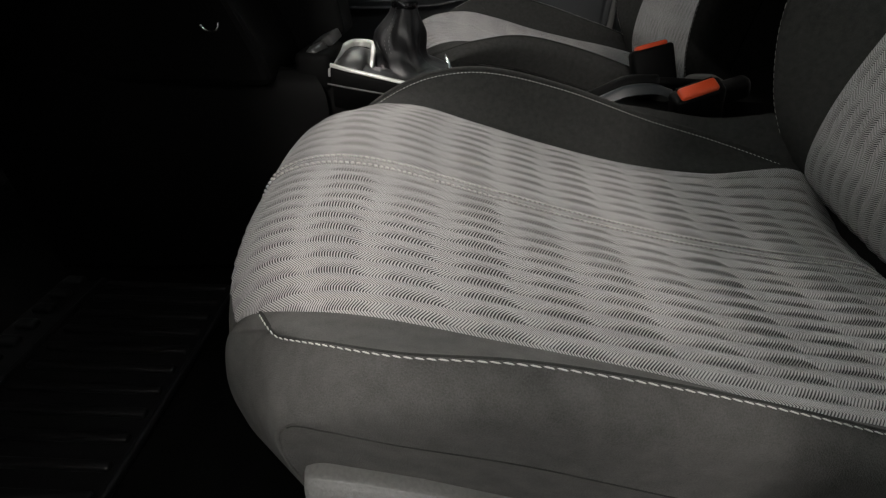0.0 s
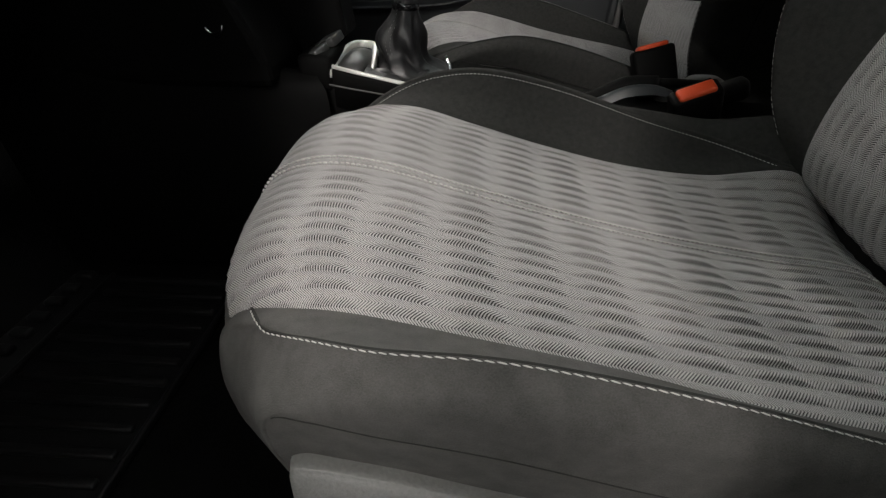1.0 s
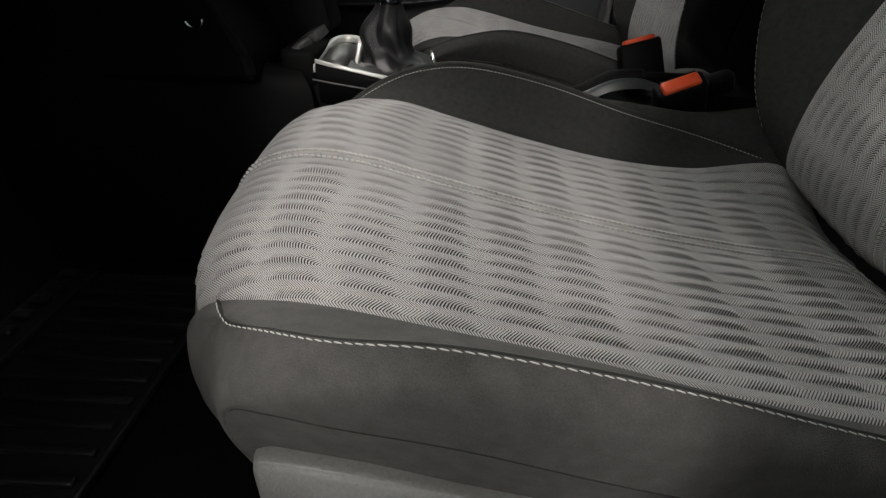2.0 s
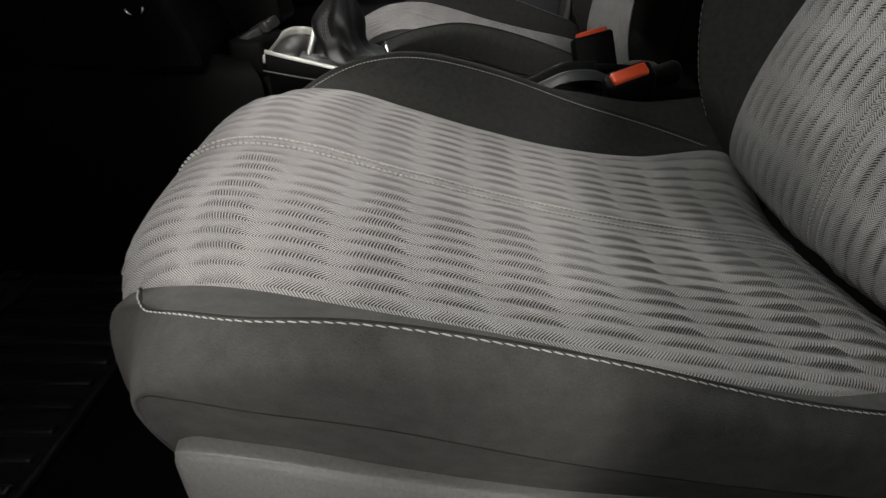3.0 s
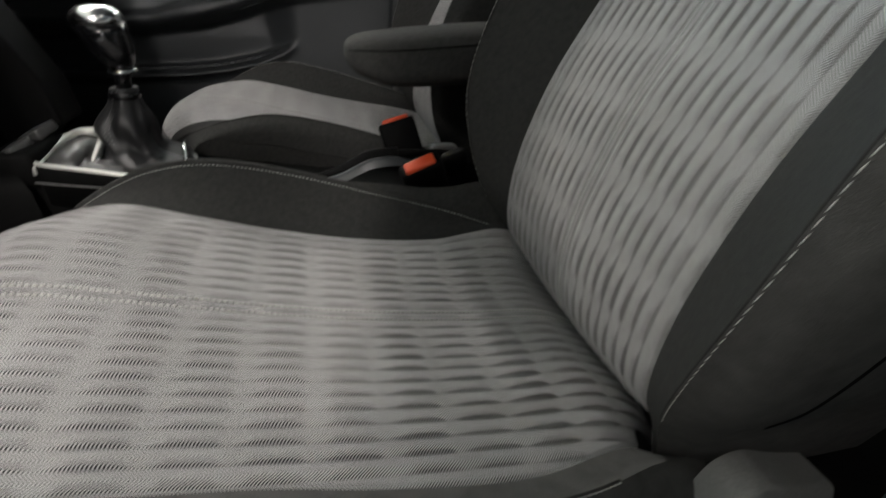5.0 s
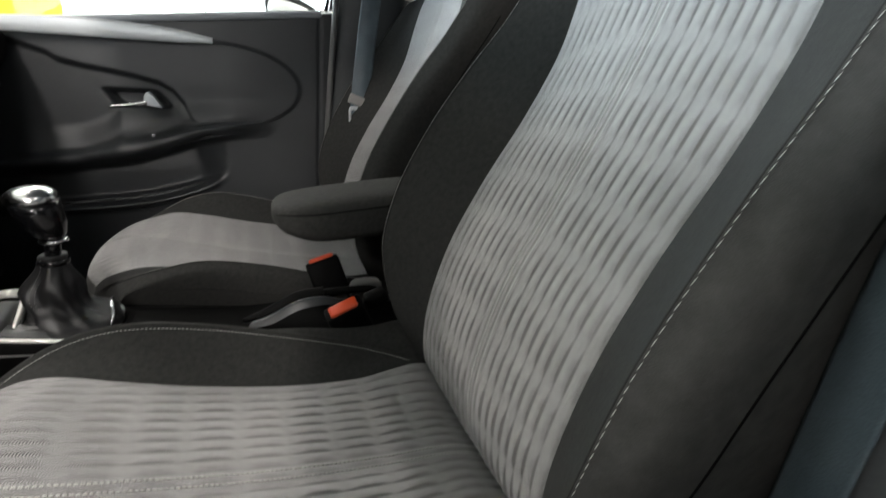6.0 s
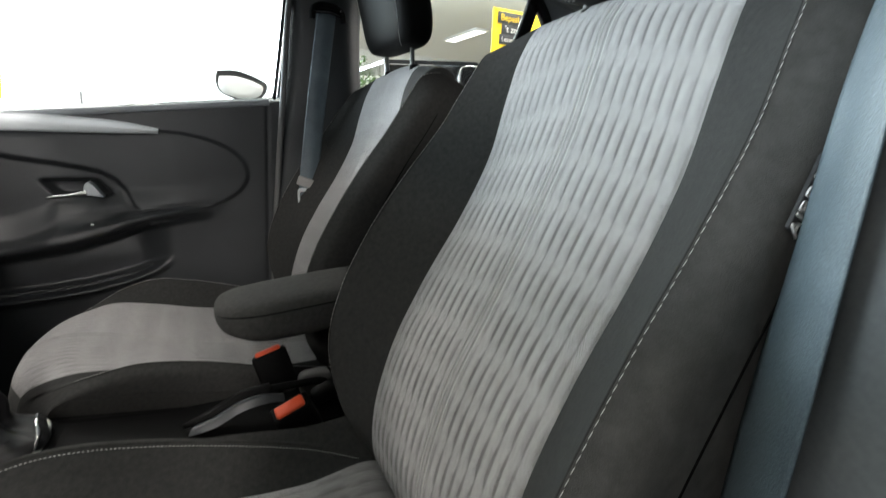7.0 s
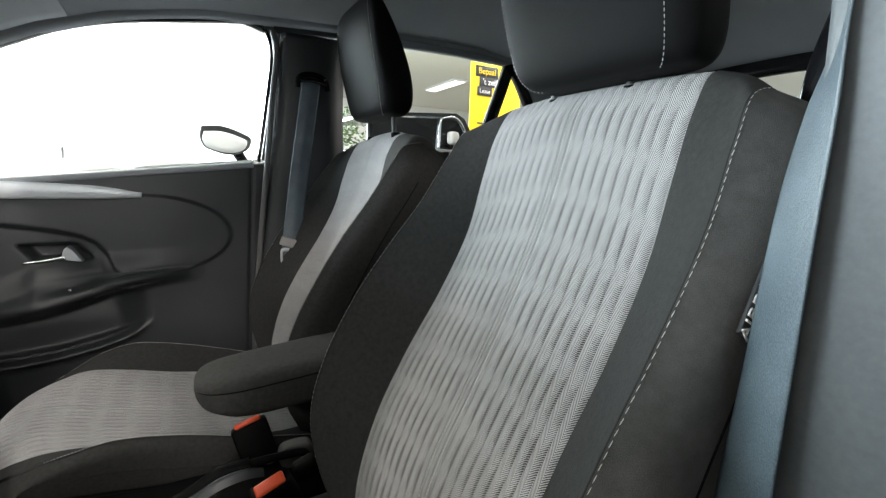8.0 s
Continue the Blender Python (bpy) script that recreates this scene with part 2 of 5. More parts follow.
def sheet(name, g, material, parent, label="", uv=None, thick=0.0):
    """A grid as a skin; with thick, a closed slab that thick along minus its normals."""
    nu, nv = g.shape[:2]
    verts, faces = g.reshape(-1, 3), grid_faces(nu, nv)
    if thick:
        back = (g - grid_normals(g) * thick).reshape(-1, 3)
        n = len(verts)
        verts = np.vstack([verts, back])
        faces = faces + [tuple(n + k for k in reversed(f)) for f in faces]
        rim = [i * nv for i in range(nu)] + [(nu - 1) * nv + j for j in range(1, nv)] + [i * nv + nv - 1 for i in range(nu - 2, -1, -1)] + list(range(nv - 2, 0, -1))
        for a, b in zip(rim, rim[1:] + rim[:1]):
            faces.append((a, b, n + b, n + a))
        if uv is not None:
            uv = np.vstack([uv, uv])
    ob = mesh_object(name, verts, faces, material, None, label, uv)
    return under(ob, parent) if parent is not None else ob


def rings(name, sections, material, parent, label="", caps=True):
    """A closed skin through rings of points, one after another."""
    s = np.array(sections)
    nu, nv = s.shape[:2]
    faces = grid_faces(nu, nv, True)
    if caps:
        faces += [tuple(range(nv - 1, -1, -1)), tuple((nu - 1) * nv + j for j in range(nv))]
    ob = mesh_object(name, s.reshape(-1, 3), faces, material, None, label)
    return under(ob, parent) if parent is not None else ob


def tube(name, points, radius, material, parent, label="", n=10, steps=0):
    """A round rod along points; radius is a number or one for each point."""
    p = spline(points, steps) if steps else np.asarray(points, float)
    r = np.full(len(p), radius) if np.isscalar(radius) else np.interp(np.linspace(0, 1, len(p)), np.linspace(0, 1, len(radius)), radius)
    t = np.gradient(p, axis=0)
    t /= np.linalg.norm(t, axis=1, keepdims=True)
    ref = np.eye(3)[int(np.argmin(abs(t).max(axis=0)))]
    secs = []
    for c, d, q in zip(p, t, r):
        a = np.cross(d, ref)
        a /= np.linalg.norm(a)
        b = np.cross(d, a)
        secs.append([c + q * (math.cos(k) * a + math.sin(k) * b) for k in np.linspace(0, 2 * math.pi, n, endpoint=False)])
    return rings(name, secs, material, parent, label)


def block(name, m, size, material, parent, label="", bevel=0.004, seg=2, taper=(1.0, 1.0)):
    """A rounded block of that size at the pose m; taper shrinks its top in x and y."""
    bm = bmesh.new()
    bmesh.ops.create_cube(bm, size=1.0)
    for v in bm.verts:
        k = taper if v.co.z > 0 else (1.0, 1.0)
        v.co = Vector((v.co.x * size[0] * k[0], v.co.y * size[1] * k[1], v.co.z * size[2]))
    if bevel:
        bmesh.ops.bevel(bm, geom=bm.edges[:], offset=bevel, segments=seg, affect="EDGES", profile=0.5)
    bmesh.ops.transform(bm, matrix=m, verts=bm.verts)
    ob = part(name, bm, material, None, label, smooth=False)
    for p in ob.data.polygons:
        p.use_smooth = seg > 1 and bevel > 0
    if bevel and seg > 1:
        ob.data.set_sharp_from_angle(angle=radians(50))
    return under(ob, parent) if parent is not None else ob


def plate(name, outline, axis, at, thick, material, parent, label="", bevel=0.0):
    """A flat plate: an outline of (a, b) pairs in the plane axis = at, made thick towards plus."""
    bm = bmesh.new()
    spot = {"x": lambda a, b, d: (d, a, b), "y": lambda a, b, d: (a, d, b), "z": lambda a, b, d: (a, b, d)}[axis]
    low = [bm.verts.new(spot(a, b, at)) for a, b in outline]
    high = [bm.verts.new(spot(a, b, at + thick)) for a, b in outline]
    bm.faces.new(low), bm.faces.new(high[::-1])
    for i in range(len(low)):
        j = (i + 1) % len(low)
        bm.faces.new((low[i], low[j], high[j], high[i]))
    if bevel:
        bmesh.ops.bevel(bm, geom=bm.edges[:], offset=bevel, segments=2, affect="EDGES", profile=0.5)
    ob = part(name, bm, material, None, label, smooth=False)
    return under(ob, parent) if parent is not None else ob


def stitches(name, curve, pitch, length, radius, material, parent, label, lift=0.0012, up=None, skew=0.0):
    """Short thread stitches along a curve, each a small spindle lying on the cloth."""
    c = np.asarray(curve)
    step = np.linalg.norm(np.diff(c, axis=0), axis=1)
    s = np.r_[0, np.cumsum(step)]
    at = np.arange(pitch / 2, s[-1], pitch)
    pos = np.stack([np.interp(at, s, c[:, k]) for k in range(3)], 1)
    tan = np.stack([np.interp(at, s, np.gradient(c[:, k], s)) for k in range(3)], 1)
    tan /= np.linalg.norm(tan, axis=1, keepdims=True)
    if up is None:
        upv = np.tile([0.0, 0.0, 1.0], (len(at), 1))
    else:
        upv = np.stack([np.interp(at, s, np.asarray(up)[:, k]) for k in range(3)], 1)
    verts, faces = [], []
    for p, t, u in zip(pos, tan, upv):
        b = np.cross(t, u)
        b /= np.linalg.norm(b)
        u = np.cross(b, t)
        p = p + u * lift
        d = t + b * skew
        d /= np.linalg.norm(d)
        e = np.cross(d, u)
        base = len(verts)
        verts.append(p - d * length / 2 - u * radius * 0.6)
        for k in (-0.28, 0.28):
            for a in range(6):
                w = a * math.pi / 3
                verts.append(p + d * length * k + radius * (math.cos(w) * e + math.sin(w) * u))
        verts.append(p + d * length / 2 - u * radius * 0.6)
        for a in range(6):
            n = (a + 1) % 6
            faces += [(base, base + 1 + n, base + 1 + a), (base + 1 + a, base + 1 + n, base + 7 + n, base + 7 + a), (base + 7 + a, base + 7 + n, base + 13)]
    ob = mesh_object(name, verts, faces, material, None, label)
    return under(ob, parent)


def piping(name, curve, radius, material, parent, label=""):
    return tube(name, curve, radius, material, parent, label, 6)


# ---- front seats ----
CUSH_C = [(.060, 0, .252), (0, 0, .284), (-.1, 0, .296), (-.2, 0, .312), (-.3, 0, .334), (-.4, 0, .360), (-.48, 0, .381), (-.54, 0, .384), (-.585, 0, .366), (-.605, 0, .33), (-.613, 0, .28), (-.61, 0, .22), (-.59, 0, .19)]
CUSH_Q = [(.060, .1, .254), (0, .1, .288), (-.1, .1, .300), (-.2, .1, .316), (-.3, .1, .338), (-.4, .1, .363), (-.48, .1, .383), (-.53, .1, .383), (-.57, .1, .364), (-.588, .1, .33), (-.597, .1, .28), (-.595, .1, .22), (-.58, .1, .19)]
CUSH_E = [(0.056, 0.16, 0.255), (0, 0.165, 0.304), (-0.1, 0.172, 0.309), (-0.2, 0.177, 0.323), (-0.3, 0.179, 0.344), (-0.39, 0.18, 0.366), (-0.46, 0.178, 0.379), (-0.505, 0.17, 0.374), (-0.545, 0.153, 0.353), (-0.563, 0.146, 0.325), (-0.572, 0.143, 0.28), (-0.572, 0.14, 0.22), (-0.56, 0.135, 0.19)]
CUSH_M = [(0.06, 0.172, 0.278), (0, 0.184, 0.305), (-0.1, 0.205, 0.32), (-0.2, 0.21, 0.342), (-0.3, 0.213, 0.366), (-0.39, 0.213, 0.386), (-0.46, 0.204, 0.39), (-0.507, 0.185, 0.378), (-0.548, 0.165, 0.351), (-0.558, 0.165, 0.325), (-0.562, 0.165, 0.28), (-0.545, 0.162, 0.22), (-0.53, 0.158, 0.19)]
CUSH_R = [(0.06, 0.185, 0.281), (0, 0.197, 0.304), (-0.08, 0.223, 0.335), (-0.17, 0.236, 0.364), (-0.28, 0.238, 0.398), (-0.375, 0.237, 0.416), (-0.44, 0.227, 0.408), (-0.49, 0.203, 0.389), (-0.53, 0.176, 0.363), (-0.545, 0.185, 0.325), (-0.545, 0.186, 0.28), (-0.519, 0.184, 0.22), (-0.502, 0.18, 0.19)]
CUSH_S = [(.06, .2, .273), (0, .215, .293), (-.08, .238, .320), (-.17, .249, .346), (-.28, .252, .377), (-.375, .252, .395), (-.44, .246, .390), (-.485, .236, .375), (-.505, .230, .355), (-.505, .228, .325), (-.496, .225, .28), (-.488, .215, .22), (-.482, .205, .19)]
CUSH_L = [(.06, .215, .255), (0, .230, .270), (-.08, .244, .285), (-.17, .248, .302), (-.28, .248, .325), (-.375, .245, .348), (-.44, .2415, .356), (-.474, .2385, .3605), (-.496, .234, .355), (-.498, .231, .32), (-.488, .225, .275), (-.492, .215, .22), (-.487, .205, .19)]
CUSH_B = [(.06, .210, .235), (0, .222, .243), (-.08, .228, .246), (-.17, .230, .250), (-.28, .230, .262), (-.375, .228, .280), (-.44, .226, .295), (-.47, .224, .298), (-.480, .222, .29), (-.484, .220, .28), (-.486, .215, .26), (-.482, .210, .22), (-.477, .2, .19)]
BACK_C = [(0.06, 0, 0.27), (0.016, 0, 0.305), (0.004, 0, 0.40), (0.036, 0, 0.52), (0.088, 0, 0.62), (0.141, 0, 0.72), (0.187, 0, 0.82), (0.214, 0, 0.9), (0.234, 0, 0.958), (0.268, 0, 0.992), (0.312, 0, 0.985), (0.332, 0, 0.9)]
BACK_E = [(0.06, 0.16, 0.285), (0.008, 0.161, 0.325), (0.002, 0.161, 0.41), (0.03, 0.16, 0.515), (0.078, 0.159, 0.61), (0.138, 0.159, 0.705), (0.182, 0.159, 0.79), (0.206, 0.16, 0.87), (0.228, 0.16, 0.936), (0.260, 0.158, 0.98), (0.31, 0.155, 0.972), (0.332, 0.155, 0.89)]
BACK_M = [(0.028, 0.167, 0.265), (-0.002, 0.177, 0.34), (-0.018, 0.19, 0.41), (-0.01, 0.205, 0.51), (0.028, 0.207, 0.605), (0.085, 0.207, 0.7), (0.135, 0.207, 0.785), (0.178, 0.204, 0.865), (0.213, 0.198, 0.93), (0.25, 0.19, 0.969), (0.304, 0.186, 0.962), (0.332, 0.182, 0.89)]
BACK_R = [(0.025, 0.172, 0.275), (-0.008, 0.19, 0.345), (-0.034, 0.214, 0.41), (-0.043, 0.238, 0.5), (-0.018, 0.243, 0.59), (0.03, 0.244, 0.68), (0.08, 0.244, 0.757), (0.136, 0.243, 0.832), (0.182, 0.236, 0.905), (0.218, 0.228, 0.948), (0.285, 0.222, 0.948), (0.332, 0.205, 0.88)]
BACK_S = [(0.05, 0.188, 0.28), (0.022, 0.212, 0.35), (0, 0.242, 0.41), (-0.005, 0.264, 0.5), (0.02, 0.272, 0.59), (0.068, 0.274, 0.68), (0.12, 0.273, 0.76), (0.175, 0.27, 0.832), (0.216, 0.262, 0.894), (0.254, 0.250, 0.926), (0.302, 0.240, 0.932), (0.336, 0.222, 0.875)]
BACK_J = [(0.12, 0.2, 0.27), (0.11, 0.22, 0.35), (0.11, 0.245, 0.42), (0.12, 0.262, 0.5), (0.148, 0.27, 0.6), (0.185, 0.271, 0.69), (0.225, 0.269, 0.77), (0.26, 0.265, 0.83), (0.288, 0.258, 0.874), (0.304, 0.248, 0.900), (0.324, 0.242, 0.906), (0.34, 0.225, 0.87)]

BACK_K = [(x + 0.10 * max(0.0, min(1.0, (0.80 - z) / 0.25)), y + 0.004, z) for x, y, z in BACK_J]


def ribbed(cloth, along, across, seam, deep, floor_part, band, fade=0.0, ends=9.0, rise=0.20, worn=0.0):
    """Rows of soft pleats over a cloth grid, deeper in bands across it, and a flat stitched seam down its middle."""
    cell = along / band + 0.02 * np.sin(np.floor(across / RIB) * 1.7)
    g = np.mod(cell, 1.0)
    puff = np.clip((g - 0.05) / 0.22, 0, 1) ** 0.8 * np.clip((0.96 - g) / 0.40, 0, 1) ** 0.8
    puff = puff * np.where(np.mod(np.floor(cell), 2) < 1, 1.0, 0.75) * (1 - floor_part) + floor_part
    f = np.mod(across / RIB, 1.0)
    row = np.where(f < rise, np.sin(np.clip(f / rise, 0, 1) * math.pi / 2), np.clip((1 - f) / (1 - rise), 0, 1) ** 1.1)
    wob = 1 + 0.12 * np.sin(along * 41 + np.floor(across / RIB) * 2.4) + 0.08 * np.sin(along * 97 + np.floor(across / RIB) * 5.1)
    h = abs(deep) * row * puff * wob * (1 + 0.6 * (fade == 0) * np.exp(-((along - 0.10) / 0.035) ** 2)) * (1 - fade * along / along.max()) * np.clip((ends - along) / 0.07, 0.3, 1)
    h = h * np.clip(1.0 - worn * across / 0.12, 0.5, 1.3)          # flatter on the side towards the tunnel
    rim = np.where(across < 0, across - across.min(axis=1, keepdims=True), across.max(axis=1, keepdims=True) - across)
    h = h * np.clip(rim / 0.032, 0, 1) - 0.0015 * np.clip(1 - rim / 0.005, 0, 1)
    off = abs(across - seam)
    h = h * np.clip((off - 0.010) / 0.013, 0, 1) - 0.0018 * np.exp(-((off - 0.0062) / 0.0016) ** 2)
    return cloth + grid_normals(cloth) * (h * np.sign(deep))[..., None]


def cloth_grid(curves, nt, nv):
    g = loft(curves, nt, nv)
    mid = nv // 2
    along = np.zeros(g.shape[:2])
    along[1:] = np.cumsum(np.linalg.norm(np.diff(g[:, mid], axis=0), axis=1))[:, None]
    across = np.zeros(g.shape[:2])
    across[:, 1:] = np.cumsum(np.linalg.norm(np.diff(g, axis=1), axis=2), axis=1)
    across -= across[:, mid:mid + 1]
    return g, along, across


def mirrored(curve, side):
    return [(x, side * y, z) for x, y, z in curve]


def inboard(curve, side, near):
    """The side next to the tunnel reaches a little further out at its front corner."""
    if side == near:
        if curve in (CUSH_E, CUSH_M):
            k, drop = (0.020, 0.024) if curve is CUSH_E else (0.010, 0.014)
            curve = [(x, y + k * min(1.0, max(0.0, (x + 0.28) / 0.16)) * min(1.0, max(0.0, 1 - (x + 0.12) / 0.12)), z - drop * min(1.0, max(0.0, (x + 0.12) / 0.12))) for x, y, z in curve]
            return [(x - 0.008 * min(1.0, max(0.0, (0.362 - z) / 0.02)) * (x < -0.46), side * y, z) for x, y, z in curve]
        if curve is not CUSH_B and curve is not CUSH_Q:
            curve_out = [(x - 0.005 * min(1.0, max(0.0, (0.37 - z) / 0.04)) * (x < -0.46), y, z) for x, y, z in curve]
        else:
            curve_out = curve
        low = 0.004 if curve is CUSH_R else 0.002 if curve is CUSH_S else 0.0
        return [(x, side * y, z - low * min(1.0, max(0.0, (-0.12 - x) / 0.1))) for x, y, z in curve_out]
    if near > 0:          # the passenger's bolster is lower and softer
        low = 0.011 if curve is CUSH_M else 0.016 if curve is CUSH_R else 0.012 if curve is CUSH_S else 0.0
        curve = [(x, y, z - low) for x, y, z in curve]
    elif curve in (CUSH_E, CUSH_M, CUSH_R):
        curve = [(x, y - (0.0 if curve is CUSH_E else 0.016 if curve is CUSH_M else 0.026) * k, z + 0.024 * k) for x, y, z in curve for k in (min(1.0, max(0.0, (x + 0.14) / 0.14)),)]
    elif curve is CUSH_S:
        curve = [(x, y, z + (0.0 if x < -0.22 else lift)) for (x, y, z), lift in zip(curve, (0.115, 0.088, 0.042, 0.022) + (0.0,) * 9)]
    elif curve is CUSH_Q:
        curve = [(x - 0.007 * k, y, z + 0.006 * k) for x, y, z in curve for k in (min(1.0, max(0.0, (-0.36 - x) / 0.1)),)]
    return [(x - 0.006 * k, side * (y + 0.03 * k * min(1.0, y / 0.15)), z + 0.004 * k) for x, y, z in curve for k in (min(1.0, max(0.0, (-0.36 - x) / 0.14)),)]


def front_seat(name, y0, near, label, armrest, shift=(0.0, 0.0), plump=1.0):
    """near: -1 where the door stands at minus y, +1 where it stands at plus y."""
    seat = thing(name, (-0.2, y0, 0.08), label, "car seat", "front seats")

    def at(g):
        g = np.array(g, float)
        g[..., 1] += y0
        return g

    def low_at(g):
        return at(g) + np.array([shift[0], 0, shift[1]])

    # cushion
    cur = [inboard(CUSH_E, -1, near), inboard(CUSH_Q, -1, near), CUSH_C, inboard(CUSH_Q, 1, near), inboard(CUSH_E, 1, near)]
    g, al, ac = cloth_grid(cur, 240, 361)
    flip = np.sign(grid_normals(g)[60, 180, 2])
    seam = -near * 0.02
    g2 = ribbed(g, al, ac, seam, flip * plump * 0.0037, 0.0, 0.056, 0.0, 0.68, 0.10, -near * 0.12)
    hem = 171
    sheet("cushion_insert", low_at(g2[:hem]), M_INSERT, seat, "grey ribbed herringbone cloth", np.stack([al, ac], -1)[:hem].reshape(-1, 2))
    sheet("cushion_front", low_at((g - grid_normals(g) * 0.0006 * flip)[hem - 2::3, ::6]), M_DARK_LIT, seat, "charcoal cloth front panel")
    for off in (seam - 0.0062, seam + 0.0062):
        j = [int(np.argmin(abs(ac[i] - off))) for i in range(len(ac))]
        line = np.array([g2[i, k] for i, k in enumerate(j)])[6:hem]
        stitches("seam_stitching", low_at(line), 0.0052, 0.0042, 0.0010 if armrest else 0.0004, M_THREAD if armrest else M_THREAD_GREY, seat, "pale double seam stitching", 0.0028, grid_normals(g)[6:hem, 180] * flip)
    for side in (-1, 1):
        m = [inboard(c, side, near) for c in (CUSH_E, CUSH_M, CUSH_R, CUSH_S, CUSH_L, CUSH_B)]
        tuck = [(x, y - side * 0.006, z - 0.006) for x, y, z in m[0]]
        # The driver's door side takes the lighter cloth colour in place of light.
        sheet("cushion_bolster", low_at(loft([tuck] + m[:3], 90, 19)), M_DARK_LIT if side == near and armrest else M_DARK, seat, "charcoal cloth bolster")
        sheet("cushion_side", low_at(loft(m[2:5], 90, 14)), M_DARK_LIT if side == near and armrest else M_DARK, seat, "charcoal cloth side panel")
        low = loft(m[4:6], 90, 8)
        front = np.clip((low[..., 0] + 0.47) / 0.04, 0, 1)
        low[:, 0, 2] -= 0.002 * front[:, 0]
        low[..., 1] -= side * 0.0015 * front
        sheet("cushion_lower_band", low_at(low), M_DARK_LIT if side == near and armrest else M_DARK, seat, "charcoal cloth lower band")
        piping("cushion_seam", low_at(spline(m[4], 120))[4:80] + np.array([0, -side * 0.0002, 0]), 0.0007, M_DARK, seat, "dark sunken seam")
        ridge = low_at(spline(m[2], 160))[22 if side == near else 12:94 if side == near else 104]
        if side == near:
            hook = low_at([(-.5047, side * .1946, .3778), (-.5135, side * .1886, .3732), (-.5195, side * .1832, .3716), (-.5271, side * .174, .3695), (-.5325, side * .166, .3655), (-.5375, side * .159, .3622)])
            ridge = spline(np.vstack([ridge[::4], hook]), 110)
        tang = np.tile([0.0, 0.35 * side, 0.95], (len(ridge), 1))
        piping("cushion_piping", ridge - np.array([0, side * (0.001 if side == near else -0.0015), 0.001]), 0.0012 if side == near else 0.0036 if armrest else 0.0014, M_DARK, seat)
        lines = ridge + np.array([0, side * 0.0012, -0.0004])
        if side == near:
            stitches("cushion_stitching", lines, 0.0056, 0.0052, 0.0004, M_THREAD, seat, "white twisted bolster stitching", 0.0004, tang, 0.12)
        else:
            stitches("cushion_stitching", ridge - np.array([0, side * 0.0075, 0.0036]), 0.0048, 0.0034, 0.0004, M_THREAD_GREY, seat, "pale bolster stitching", 0.0010, tang * np.array([1, -1, 1]), 0.15)
    # inner foam block and underframe
    block("cushion_base", pose(-0.22, y0, 0.225), (0.52, 0.40, 0.09), M_BLACK, seat, "black seat pan", 0.02, 3)
    for sx in (-1, 1):
        block("seat_rail", pose(-0.2, y0 + sx * 0.19, 0.095), (0.5, 0.035, 0.05), M_BLACK, seat, "black steel seat rail", 0.006)
        for px in (-0.36, -0.04):
            block("rail_bracket", pose(px, y0 + sx * 0.19, 0.152), (0.05, 0.03, 0.085), M_BLACK, seat, "", 0.005)
    # plastic valance on the door side
    top = [(-.502, .306), (-.489, .3105), (-.44, .3015), (-.35, .277), (-.245, .258), (-.13, .252), (-.05, .249), (.0, .250), (.026, .268), (.042, .303), (.066, .312), (.10, .300), (.14, .288)]
    ts = spline(top, 70)
    prof = [(-0.001, 0.205), (0.0, 0.2315), (-0.0025, 0.2362), (-0.012, 0.2392), (-0.06, 0.243), (-0.10, 0.236), (-0.125, 0.215)]
    secs = []
    for k, (x, z) in enumerate(ts):
        e = min(1.0, 0.25 + k / 5.0)
        slim = 1 - 0.66 * min(1.0, max(0.0, (x + 0.10) / 0.14))
        secs.append([(x + (1 - e) * 0.004, near * (0.205 + (y - 0.205) * e), z + dz * slim * (0.55 + 0.45 * e)) for dz, y in prof])
    sheet("side_valance", low_at(spline_rows(secs, 24)), M_TRIM, seat, "dark grey leather-grained plastic side valance")
    # backrest
    def back_at(g):
        g = at(g)
        if not armrest:
            g[..., 2] -= 0.010 * np.clip((g[..., 2] - 0.84) / 0.1, 0, 1)
        return g

    edge = BACK_E if armrest else [(x, y * (1 - 0.30 * min(1.0, max(0.0, (z - 0.72) / 0.2))), z) for x, y, z in BACK_E]
    cur = [mirrored(BACK_E if near < 0 else edge, -1), BACK_C, edge if near < 0 else BACK_E]
    g, al, ac = cloth_grid(cur, 240, 341)
    flip = -np.sign(grid_normals(g)[100, 170, 0])
    g2 = ribbed(g, al, ac, 0.0, flip * plump * 0.0034, np.clip(0.05 + 0.5 * (al - 0.2) / 0.5, 0.05, 0.14), 0.060, 0.84, 9.0, 0.10, -near * 0.12)
    sheet("backrest_insert", back_at(g2), M_INSERT, seat, "grey ribbed herringbone cloth", np.stack([al * 0.056 / 0.060, ac], -1).reshape(-1, 2))
    for off in (-0.0062, 0.0062):
        j = [int(np.argmin(abs(ac[i] - off))) for i in range(len(ac))]
        line = np.array([g2[i, k] for i, k in enumerate(j)])[10:208]
        stitches("back_seam_stitching", back_at(line), 0.0048, 0.0036, 0.0009, M_THREAD_GREY, seat, "pale grey double seam stitching", 0.0004, grid_normals(g)[10:208, 170] * flip)
    for side in (-1, 1):
        m = [mirrored(c, side) for c in (BACK_E if side == near else edge, BACK_M, BACK_R, BACK_S, BACK_J, BACK_K)]
        if side != near and armrest:
            slim = (0.0, 0.006, 0.016, 0.016, 0.014, 0.010)
